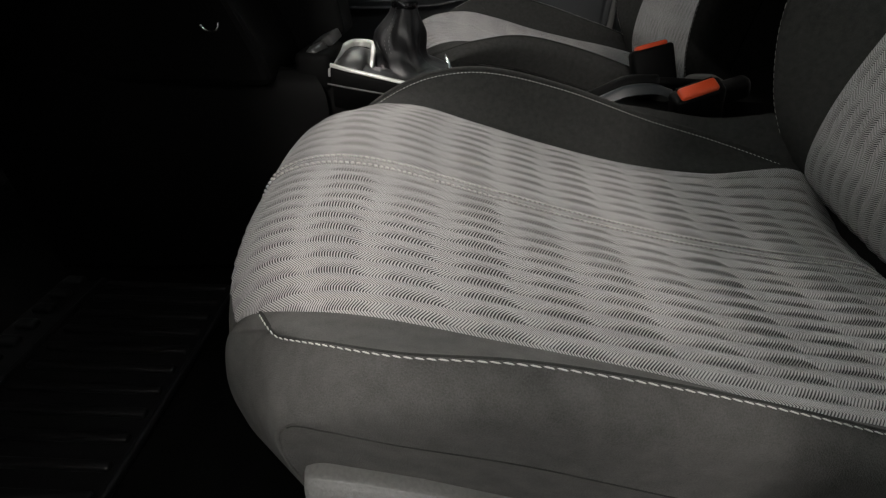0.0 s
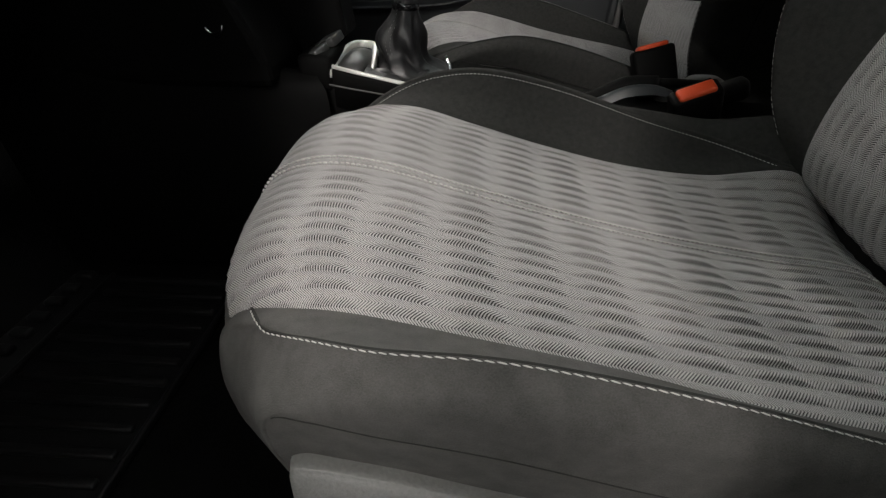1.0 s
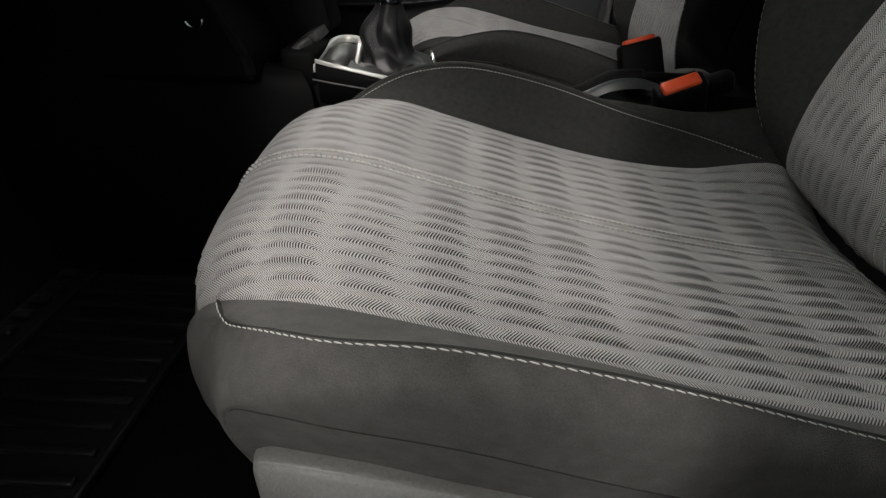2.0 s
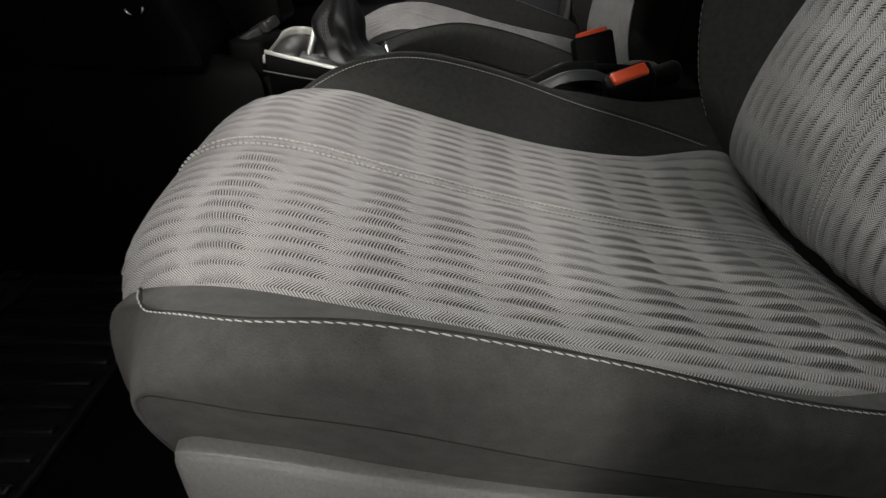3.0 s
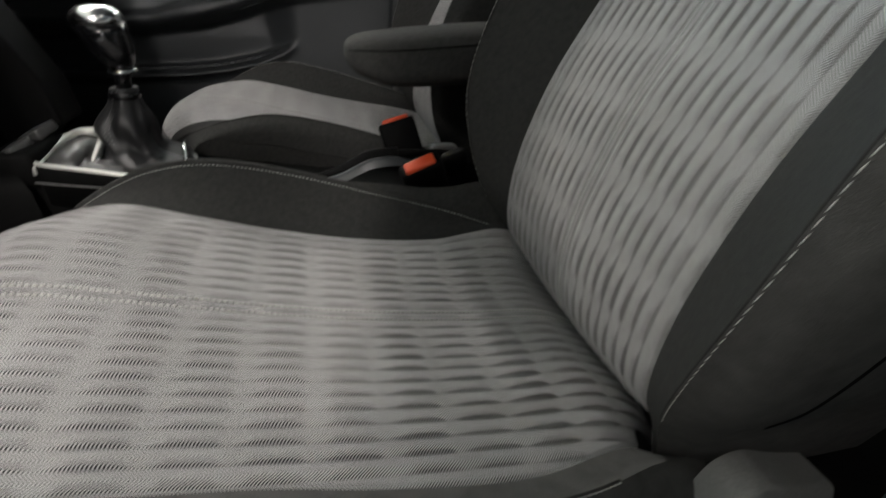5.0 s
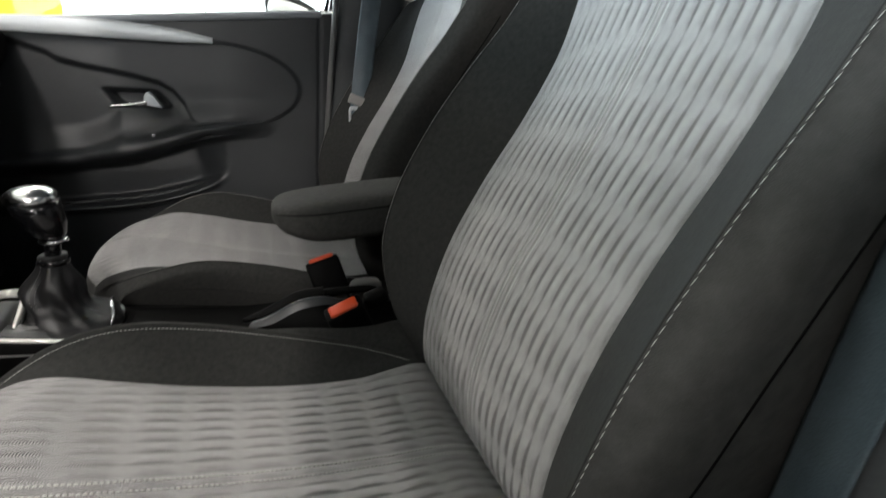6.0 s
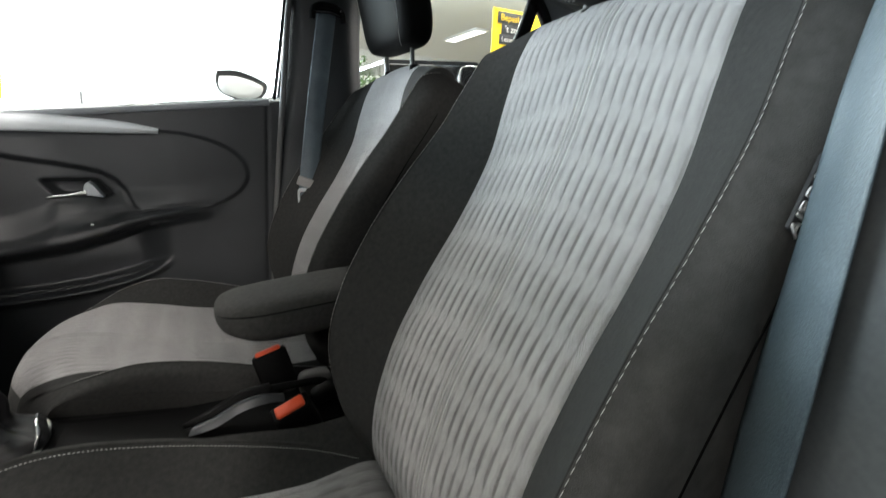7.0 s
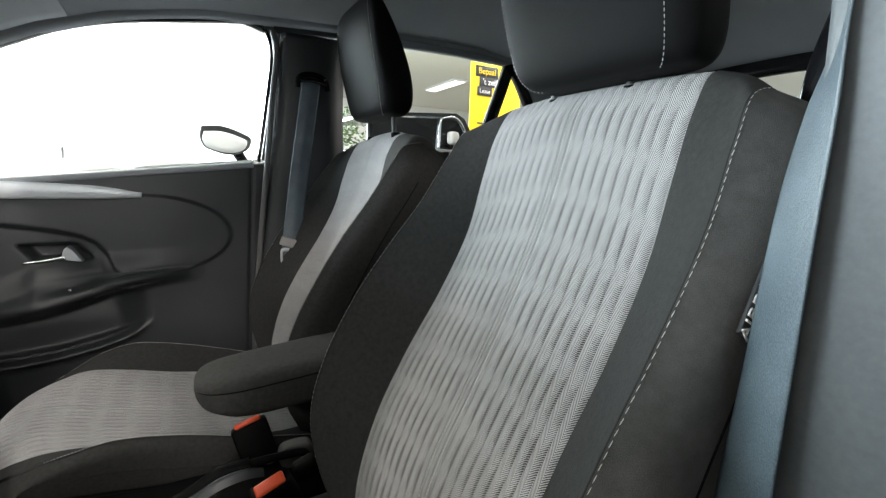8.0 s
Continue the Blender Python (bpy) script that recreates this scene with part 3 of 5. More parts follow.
            m = [[(x, y - side * d * min(1.0, max(0.0, (z - 0.70) / 0.1)) * min(1.0, max(0.0, (0.97 - z) / 0.08)), z) for x, y, z in c] for c, d in zip(m, slim)]
        if side == near:
            m[2] = [(x, y - side * 0.010 * min(1.0, max(0.0, (z - 0.76) / 0.12)), z) for x, y, z in m[2]]
        tuck = [(x + 0.006, y - side * 0.006, z) for x, y, z in m[0]]
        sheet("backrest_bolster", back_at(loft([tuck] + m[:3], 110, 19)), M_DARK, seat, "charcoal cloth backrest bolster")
        # Lighter cloth colour stands in for light on the door side.
        sheet("backrest_side", back_at(loft(m[2:], 110, 16)), M_DARK_LIT if side == near and armrest else M_DARK, seat, "charcoal cloth backrest side panel")
        piping("side_seam", back_at(loft(m[2:], 110, 16))[12:76, 7] + np.array([0, side * 0.0002, 0]), 0.0011, M_BLACK, seat, "dark side seam")
        ridge = back_at(spline(m[2], 220))[22:190]
        out = np.tile([-0.75, 0.55 * side, 0.25], (len(ridge), 1))
        piping("backrest_piping", ridge + np.array([0.0012, -side * 0.001, 0]), 0.0013, M_DARK, seat)
        stitches("backrest_stitching", ridge + np.array([0.0008, side * 0.0014, 0]), 0.0084, 0.0068, 0.00032 if side == near else 0.00025, M_THREAD if side == near else M_THREAD_GREY, seat, "white backrest stitching" if side == near else "fine grey backrest stitching", 0.0005, out, 0.08)
    rear = loft([mirrored(BACK_K, -1), [(x + .03, 0, z) for x, y, z in BACK_K], BACK_K], 60, 20)
    sheet("back_panel", back_at(rear), M_BLACK, seat, "black seatback panel")
    sheet("top_cloth", back_at(loft([[(.332, -.16, .9), (.332, .16, .9)], [(.35, -.2, .87), (.35, .2, .87)]], 6, 4)), M_DARK, seat)
    # headrest on two posts
    prof = [(.982, .235, .270, .092, -.020), (.989, .216, .287, .118, -.015), (1.012, .205, .296, .134, -.008), (1.06, .195, .291, .142, -.002), (1.12, .183, .270, .144, 0), (1.18, .176, .240, .140, 0), (1.225, .178, .212, .128, 0), (1.243, .184, .200, .108, 0), (1.247, .189, .195, .085, 0)]
    secs = []
    for z, a, b, w, lean in spline(prof, 40):
        cx, hx = (a + b) / 2, (b - a) / 2
        cy = y0 + (-0.018 + lean if armrest else 0.0)
        ring = []
        for k in np.linspace(0, 2 * math.pi, 48, endpoint=False):
            c, s = math.cos(k), math.sin(k)
            ring.append((cx + hx * np.sign(c) * abs(c) ** 0.55, cy + w * np.sign(s) * abs(s) ** 0.45, z + (0.004 if armrest else 0.032)))
        secs.append(ring)
    head = rings("headrest", secs, M_LEATHER, seat, "black leatherette headrest")
    for side in (-1, 1):
        path = [np.array(s[int(round((0.5 - side * (0.105 if side < 0 else 0.15)) * 48)) % 48]) for s in secs[2:-3]]
        stitches("headrest_stitching", np.array(path), 0.0056, 0.0042, 0.0005, M_THREAD_GREY, seat, "pale headrest seam stitching", 0.0012, np.tile([-0.8, 0.6 * side, 0], (len(path), 1)))
        gap = side * (.062 if armrest else .080)
        tube("headrest_post", [(.262, y0 + gap, .94), (.258, y0 + gap, .97), (.254, y0 + gap, 1.035)], 0.0052, M_GREYPL, seat, "dark steel headrest post", 12)
        tube("post_sleeve", [(.262, y0 + gap, .962), (.2615, y0 + gap, .982 if armrest else .978)], 0.011, M_BLACK, seat, "black plastic post sleeve", 16)
    # airbag tag sewn into the side seam
    if near < 0:
        tag = block("airbag_tag", pose(0.142, y0 - 0.2745, 0.79, 0, 27, 0), (0.014, 0.003, 0.052), M_PRINT, seat, "dark cloth tag lettered AIRBAG", 0.0008)
        word = text_mesh("airbag_lettering", "AIRBAG", 0.0165, M_WHITE, pose(0.142, y0 - 0.2765, 0.79, 0, 27, 0) @ pose(0, 0, 0, 90, 0, 0) @ pose(0, 0, 0, 0, 0, 90))
        under(word, seat)
    if armrest:
        prof = [(-.197, .533, .004, .004), (-.194, .533, .03, .012), (-.184, .531, .052, .021), (-.165, .529, .066, .028), (-.13, .527, .073, .035), (-.06, .531, .075, .038), (.02, .537, .075, .038), (.10, .542, .072, .036), (.125, .543, .06, .03)]
        secs = []
        for x, z, hy, hz in spline(prof, 44):
            secs.append([(x, 0.348 + hy * np.sign(math.cos(k)) * abs(math.cos(k)) ** 0.5, z + hz * np.sign(math.sin(k)) * abs(math.sin(k)) ** 0.6) for k in np.linspace(0, 2 * math.pi, 40, endpoint=False)])
        rings("armrest", secs, M_DARK, seat, "folded-down black padded armrest")
        seam = np.array([s[int(round(40 * 0.44)) % 40] for s in secs[6:40]])
        piping("armrest_seam", seam, 0.0012, M_BLACK, seat)
        block("armrest_bracket", pose(0.11, 0.275, 0.53), (0.06, 0.09, 0.06), M_BLACK, seat, "black armrest hinge", 0.01)
    return seat


def spline_rows(secs, n):
    return np.array([spline(s, n) for s in secs])


def text_mesh(name, words, size, material, m, align="CENTER"):
    cu = bpy.data.curves.new(name, "FONT")
    cu.body, cu.size, cu.align_x, cu.align_y, cu.extrude = words, size, align, "CENTER", 0.0006
    tmp = new(name + "_curve", cu)
    me = bpy.data.meshes.new_from_object(tmp)
    bpy.data.objects.remove(tmp)
    me.materials.append(material)
    ob = new(name, me)
    ob.matrix_world = m
    return ob


driver = front_seat("driver_seat", 0.0, -1, "grey herringbone and charcoal cloth car seat with white stitching", True)
passenger = front_seat("passenger_seat", 0.69, 1, "grey and charcoal cloth passenger seat with black headrest", False, (0.065, 0.021), 0.16)


# ---- belt buckles between the seats ----
def buckle(y, m, face, label):
    b = thing("belt_buckle", (m.translation.x, m.translation.y, 0.30), label, "belt buckle", "front belt buckles")
    block("housing", m @ pose(0, 0, -0.038), (0.064, 0.031, 0.076), M_BLACK, b, "black plastic housing", 0.006, 3, (1.0, 0.95))
    block("release_button", m @ pose(0, -0.002 * face, 0.0015), (0.047, 0.021, 0.009), M_ORANGE, b, "orange-red release button", 0.0042, 4)
    block("slot", m @ pose(0, 0.0105, 0.0012), (0.046, 0.004, 0.003), M_BLACK, b, "", 0.001)
    a = m @ Vector((0.002, 0, -0.06))
    tube("stalk", [a, a + Vector((0.02, 0.0, -0.03)), a + Vector((0.05, 0.0, -0.06)), (a.x + 0.07, a.y, 0.25)], 0.011, M_GREYPL, b, "grey stalk sleeve", 10, 14)
    return b


first = buckle(0.25, pose(-0.103, 0.256, 0.394, 22, -22, 0), 1, "black seat belt buckle with a broad orange-red button")
buckle(0.43, pose(-0.112, 0.428, 0.412, -17, -16, 0), 1, "upright black seat belt buckle with orange-red button")

block("bracket", pose(-.040, .288, .386, 10, -20, 0), (.042, .026, .030), M_BLACK, first, "black anchor bracket", 0.009, 3)

# ---- centre console ----
console = thing("centre_console", (-0.4, 0.35, 0.06), "black plastic centre console with satin chrome gear surround", "console")
side = [(-1.08, .06), (.20, .06), (.20, .33), (-.05, .335), (-.25, .335), (-.42, .355), (-.455, .372), (-.62, .382), (-.74, .392), (-.90, .402), (-1.08, .405)]
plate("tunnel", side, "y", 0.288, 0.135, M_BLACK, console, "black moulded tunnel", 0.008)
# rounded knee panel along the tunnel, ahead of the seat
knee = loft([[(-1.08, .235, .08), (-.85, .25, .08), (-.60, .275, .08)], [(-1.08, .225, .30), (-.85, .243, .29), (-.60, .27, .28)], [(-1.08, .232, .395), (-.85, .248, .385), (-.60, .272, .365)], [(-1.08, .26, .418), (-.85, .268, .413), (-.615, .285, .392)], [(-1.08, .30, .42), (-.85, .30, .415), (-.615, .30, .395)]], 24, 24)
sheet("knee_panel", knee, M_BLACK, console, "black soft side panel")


def rounded_loop(cx, cy, z, hx, hy, n=40, power=0.45, tilt=0.0, narrow=0.0):
    out = []
    for k in np.linspace(0, 2 * math.pi, n, endpoint=False):
        c, s = math.cos(k), math.sin(k)
        x = hx * np.sign(c) * abs(c) ** power
        y = hy * np.sign(s) * abs(s) ** power * (1 + narrow * x / hx)
        out.append((cx + x, cy + y, z + tilt * x))
    return np.array(out)


def loop_band(name, inner, outer, height, material, parent, label):
    """A raised frame between an inner and an outer loop."""
    up = np.array([0, 0, height])
    secs = [outer, outer + up * 0.8, outer * 0.75 + inner * 0.25 + up, outer * 0.25 + inner * 0.75 + up, inner + up * 0.8, inner]
    n = len(inner)
    verts = np.array(secs).reshape(-1, 3)
    ob = mesh_object(name, verts, grid_faces(len(secs), n, True), material, None, label)
    return under(ob, parent)


deck = rounded_loop(-.525, .3525, .385, .098, .068, tilt=-0.2)
rings("gear_deck", [deck + np.array([0, 0, -.05]), deck, deck * 0.97 + np.array([-.525, .3525, .385]) * 0.03 + np.array([0, 0, .004])], M_BLACK, console, "black gear deck")
loop_band("gear_surround", rounded_loop(-.525, .3525, .391, .0935, .0645, tilt=-0.2), rounded_loop(-.525, .3525, .389, .097, .0675, tilt=-0.2), 0.0035, M_SATIN, console, "satin silver gear surround")
tube("gear_surround_lip", [(-.600, .286, .381), (-.56, .284, .375), (-.49, .284, .365), (-.43, .286, .355)], 0.0012, M_GREYPL, console, "grey lower lip", 8, 20)
# raised silver hoop ahead of the boot, over a dark cap
bend = np.array([(-.596, .287, .401), (-.600, .322, .407), (-.597, .375, .413), (-.588, .404, .416), (-.570, .412, .416), (-.552, .404, .415), (-.546, .383, .411), (-.543, .35, .403), (-.541, .315, .394)])
hub_at = np.array([-.570, .350, .405])
hoop = [[hub_at + (p - hub_at) * np.array([k, 1 - (1 - k) * 0.6, 1]) + np.array([0, 0, up]) for p in bend] for k, up in ((1.06, -.010), (1.0, .001), (.76, .000), (.70, -.008))]
sheet("gear_hoop", loft(hoop, 48, 12), M_SATIN, console, "satin silver hoop", thick=-0.003)
dish = [rounded_loop(-.570, .346, .392, .024, .054, tilt=-0.1), rounded_loop(-.570, .347, .404, .0215, .048, power=0.6), rounded_loop(-.570, .348, .411, .015, .034, power=0.7), rounded_loop(-.570, .348, .414, .003, .006, power=1.0)]
rings("gear_cap", dish, M_KEY, console, "gloss dark plastic cap")
# little switch keys ahead of it
block("switch_base", pose(-.618, .335, .395), (.05, .10, .05), M_BLACK, console, "black switch base", 0.008)
for x, y, z in ((-.613, .361, .424), (-.624, .314, .415)):
    block("switch", pose(x, y, z, 8, -24, -12), (.032, .040, .014), M_KEY, console, "black switch key", 0.003)
plate("stack_foot", [(-.72, .385), (-.63, .39), (-.626, .408), (-.592, .428), (-.600, .484), (-.66, .62), (-.74, .78), (-.95, .78), (-.95, .385)], "y", 0.385, 0.075, M_BLACK, console, "black centre stack foot", 0.006)
plate("dash_column", [(-1.08, .38), (-.665, .385), (-.668, .42), (-.76, .62), (-.81, .78), (-1.08, .80)], "y", 0.245, 0.22, M_BLACK, console, "black centre stack", 0.01)
tube("stack_edge", [(-.667, .463, .42), (-.758, .463, .62), (-.809, .463, .78)], 0.003, M_GREYPL, console, "grey stack edge", 8, 12)

gear = thing("gear_lever", (-.50, .36, .39), "gear lever with black leather boot and chrome-capped knob", "gear lever")
boot = []
for z, hx, hy, cx, cy, fold in ((.374, .060, .056, -.482, .352, 0.02), (.386, .056, .053, -.484, .353, 0.09), (.393, .046, .044, -.491, .358, .16), (.400, .036, .036, -.498, .362, .16), (.411, .034, .033, -.503, .364, .14), (.424, .036, .034, -.507, .365, .13), (.437, .035, .032, -.507, .366, .13), (.450, .028, .026, -.503, .366, .12), (.462, .021, .020, -.499, .367, .08), (.473, .018, .017, -.497, .367, .04), (.482, .017, .017, -.496, .367, 0)):
    ring = []
    for k in np.linspace(0, 2 * math.pi, 48, endpoint=False):
        w = 1 + fold * math.sin(5 * k + z * 60) + fold * 0.4 * math.sin(11 * k)
        ring.append((cx + hx * w * math.cos(k), cy + hy * w * math.sin(k), z + 0.012 * fold * math.sin(3 * k)))
    boot.append(ring)
rings("boot", np.stack([spline(np.array(boot)[:, j], 26) for j in range(48)], 1), M_BOOT, gear, "crumpled black leather boot")
skirt = []
for k, (rise_, t) in enumerate(((.0, 1.0), (.002, .86), (.0045, .70), (.003, .55), (.006, .38))):
    out_, in_ = rounded_loop(-.502, .3525, .386, .066, .056, n=60, tilt=-0.2), rounded_loop(-.496, .358, .390, .030, .030, n=60, power=1.0)
    wav = np.array([rise_ * (1 + .6 * math.sin(2 * a + 0.7 * k) + .35 * math.sin(5 * a + 1.4 * k)) for a in np.linspace(0, 2 * math.pi, 60, endpoint=False)])
    loop = out_ * t + in_ * (1 - t)
    loop[:, 2] += wav
    skirt.append(loop)
skirt = np.stack([spline(np.array(skirt)[:, j], 14) for j in range(60)], 1)
rings("boot_skirt", skirt, M_BOOT, gear, "creased leather skirt", caps=False)
sew = np.array([ring[33] for ring in boot])[4:]
for off in (-0.003, 0.003):
    stitches("boot_stitching", spline(sew + np.array([off, -0.0004, 0]), 60), 0.0052, 0.0032, 0.0003, M_TRIM, gear, "grey double boot stitching", 0.0004, np.tile([-0.4, -0.9, 0.1], (60, 1)))
rings("collar", [rounded_loop(-.497, .367, z, r, r, 24, 1.0) for z, r in ((.466, .015), (.469, .0195), (.475, .0195), (.479, .015))], M_GLOSS, gear, "gloss black collar ring")
tube("shaft", [(-.497, .367, .47), (-.490, .366, .52)], .010, M_GLOSS, gear, "black shaft", 14)
rings("collar_ring", [rounded_loop(-.490, .366, z, r, r, 24, 1.0) for z, r in ((.501, .012), (.5025, .0175), (.506, .0175), (.5075, .012))], M_CHROME, gear, "dull metal ring")
knob = [(.508, .012), (.515, .018), (.53, .0235), (.548, .027), (.562, .028)]
rings("knob", [rounded_loop(-.490 - (z - .51) * .22, .364, z, r * 1.05, r, 28, 0.9) for z, r in knob], M_GLOSS, gear, "black knob")
cap = [(.562, .0285), (.568, .029), (.575, .026), (.581, .018), (.583, .006)]
rings("knob_cap", [rounded_loop(-.502, .364, z, r * 1.05, r, 28, 0.9) for z, r in cap], M_CHROME, gear, "chrome knob cap")
# rear edge of the boot frame, a bright curl
tube("frame_curl", [(-.436, .318, .372), (-.430, .330, .392), (-.434, .348, .402), (-.438, .372, .404)], [.002, .0035, .0035, .002], M_CHROME, gear, "bright frame curl", 8, 16)

brake = thing("handbrake", (-.1, .345, .335), "black handbrake lever lying low on the tunnel", "handbrake")
for name_, pts, rad, mat_, lab in (
    ("grip", [(-.256, .346, .345), (-.21, .347, .356), (-.165, .348, .374), (-.12, .348, .378)], [.004, .010, .013, .012], M_BLACK, "black grip"),
    ("arm", [(-.12, .348, .378), (-.075, .349, .378), (-.03, .349, .374), (-.022, .349, .36)], [.008, .007, .007, .005], M_BLACK, "black lever arm"),
):
    tube(name_, pts, rad, mat_, brake, lab, 14, 24)
sheet("brake_shroud", loft([[(-.25, .322, .340), (-.21, .320, .346), (-.17, .319, .364), (-.13, .322, .368), (-.10, .326, .362)], [(-.245, .330, .346), (-.21, .328, .357), (-.17, .327, .377), (-.13, .329, .380), (-.10, .332, .372)], [(-.24, .340, .346), (-.21, .339, .356), (-.17, .339, .374), (-.13, .340, .378), (-.10, .342, .370)]], 24, 10), M_PILLAR, brake, "dark plastic lever cover")
anchor = [rounded_loop(0, 0, 0, a, c, 28, .6)[:, [0, 2, 1]] + np.array([-.038, y, .362]) for y, a, c in ((.362, .02, .014), (.360, .028, .020), (.366, .030, .022), (.384, .030, .022), (.388, .02, .014))]
rings("anchor_cover", anchor, M_GREYPL, brake, "grey plastic anchor cover")

# ---- dashboard, footwell, floor ----
dash = thing("dashboard", (-1.1, .1, .4), "black plastic dashboard underside", "dashboard")
# The unseen rear edge reaches further back to block light on the stack.
prof = [(-1.10, .30), (-.95, .47), (-.82, .62), (-.72, .72), (-.70, .80), (-.78, .86), (-1.05, .88), (-1.35, .88)]
g = np.array([[(x, y, z) for x, z in spline(prof, 30)] for y in np.linspace(-.33, .98, 30)])
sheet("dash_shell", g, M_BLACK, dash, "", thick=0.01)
rim = rounded_loop(0, 0, 0, .0125, .0125, 24, 1.0)
c0 = np.array([-.727, .242, .463])
inner, outer = np.array([(p[0] * .8, 0, p[1] * .8) for p in rim]) + c0, np.array([(p[0], 0, p[1]) for p in rim]) + c0
back = np.array([0, .01, 0])
# Only the half of the rim that catches light is built.
lit_arc = [(13 + k) % 24 for k in range(12)]
under(mesh_object("socket_ring", np.vstack([(outer + back)[lit_arc], outer[lit_arc], inner[lit_arc], (inner + back)[lit_arc]]), grid_faces(4, 12), M_CHROME, None, "lit arc of a small chrome socket rim"), dash)

floor = thing("floor", (-.4, .345, .05), "black carpeted car floor", "floor", kind="structure")
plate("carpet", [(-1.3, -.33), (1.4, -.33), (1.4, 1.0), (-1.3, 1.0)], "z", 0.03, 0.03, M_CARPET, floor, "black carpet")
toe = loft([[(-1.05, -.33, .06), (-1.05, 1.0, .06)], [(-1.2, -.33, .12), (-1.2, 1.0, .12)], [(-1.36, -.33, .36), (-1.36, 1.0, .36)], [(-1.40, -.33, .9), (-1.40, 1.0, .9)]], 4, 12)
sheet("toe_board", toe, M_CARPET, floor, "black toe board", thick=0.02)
mat = thing("floor_mat", (-.9, 0, .062), "black ribbed rubber floor mat in the footwell", "floor mat")
plate("mat_base", [(-1.12, -.26), (-.775, -.26), (-.775, .215), (-1.12, .215)], "z", 0.0615, 0.005, M_RUBBER, mat, "black rubber sheet")
for k in range(14):
    block("rib", pose(-.885, -.24 + k * .034, .070), (.20, .012, .009), M_RUBBER, mat, "", 0.003)
for k in range(14):
    block("stud", pose(-1.045, -.235 + k * .034, .071), (.03, .018, .011), M_RUBBER, mat, "", 0.004)
block("mat_edge", pose(-.772, -.022, .069), (.008, .475, .012), M_RUBBER, mat, "raised rubber rim", 0.003)
block("mat_edge", pose(-1.0, -.022, .069), (.008, .475, .010), M_RUBBER, mat, "raised rubber rim", 0.003)

# ---- car shell: sills, pillars, roof ----
RAIL = [(-1.0, .875), (-.80, .995), (-.523, 1.140), (-.454, 1.175), (-.316, 1.224), (-.135, 1.262), (.02, 1.275), (.25, 1.290), (.5, 1.302), (.72, 1.304), (.9, 1.290), (1.15, 1.24), (1.38, 1.15)]


def rail_z(x):
    px, pz = np.array(RAIL).T
    return float(np.interp(x, px, pz))


roof = tagged(sheet("ceiling", np.array([[(x, .345 + .645 * t, rail_z(x) + 0.012 + 0.085 * (1 - abs(t) ** 2.6)) for t in np.linspace(-1, 1, 41)] for x in np.linspace(-.62, 1.38, 62)]), M_HEADLINER, None, thick=-0.02), "grey cloth car headliner", "ceiling", kind="structure")


def bar(name, pts, wide, deep, material, parent, label="", steps=0, axis=(0, 1, 0)):
    """A bar of oblong section along points; deep lies along axis."""
    p = spline(pts, steps) if steps else np.asarray(pts, float)
    t = np.gradient(p, axis=0)
    t /= np.linalg.norm(t, axis=1, keepdims=True)
    ax = np.asarray(axis, float)
    secs = []
    for c, d in zip(p, t):
        w = np.cross(d, ax)
        w /= np.linalg.norm(w)
        ring = []
        for k in np.linspace(0, 2 * math.pi, 20, endpoint=False):
            a, b = math.cos(k), math.sin(k)
            ring.append(c + w * wide / 2 * np.sign(a) * abs(a) ** 0.5 + ax * deep / 2 * np.sign(b) * abs(b) ** 0.5)
        secs.append(ring)
    return rings(name, secs, material, parent, label)


def car_side(name, y, s, label):
    """One side of the body: s = +1 for the far side, -1 for the near one. y: the trim's inner plane."""
    body = thing(name, (.1, y, .05), label, "car body side", kind="structure")
    bar("roof_rail", [(x, y + s * 0.01, z + 0.03) for x, z in RAIL], .055, .06, M_HEADLINER, body, "grey padded roof rail", 60)
    plate("sill", [(-1.1, .03), (.9, .03), (.9, .13), (-1.1, .13)], "y", y if s > 0 else y - 0.09, 0.09, M_BLACK, body, "black plastic sill trim", 0.01)
    return body


far = car_side("wall_far", .985, 1, "grey and black trimmed far side of the car body")
near = car_side("wall_near", -.295, -1, "near side of the car body with open doorway")
# far B-pillar: a wide moulded cover, with its door seal
pil = [[(-.005, .965, .10), (-.02, .965, .45), (.005, .962, .70), (.03, .96, .91), (.048, .955, 1.09), (.062, .935, 1.25)], [(.02, .945, .10), (.01, .945, .45), (.035, .942, .70), (.06, .94, .91), (.075, .932, 1.09), (.085, .912, 1.25)], [(.20, .935, .10), (.20, .935, .45), (.20, .932, .70), (.19, .93, .91), (.185, .922, 1.09), (.185, .905, 1.25)], [(.27, .975, .10), (.27, .975, .45), (.265, .97, .70), (.25, .97, .91), (.245, .965, 1.09), (.25, .94, 1.26)]]
sheet("pillar_cover", loft(pil, 50, 24), M_PILLAR, far, "dark moulded pillar cover", thick=-0.03)
tube("door_seal", [(-.028, .958, .30), (-.022, .958, .45), (.0, .955, .70), (.022, .953, .91), (.040, .948, 1.09), (.052, .940, 1.20), (.042, .935, 1.255)], .008, M_GREYPL, far, "grey door seal", 10, 40)
# far rear door: lower trim and window frames
plate("rear_door_trim", [(.25, .10), (1.15, .10), (1.15, 1.00), (.95, .985), (.25, .945)], "y", .975, .05, M_DOOR, far, "dark rear door trim", 0.01)
bar("quarter_frame", [(.885, .985, 1.30), (.845, .985, 1.19), (.795, .985, 1.06), (.77, .985, .99)], .045, .03, M_GLOSS, far, "black quarter window frame")
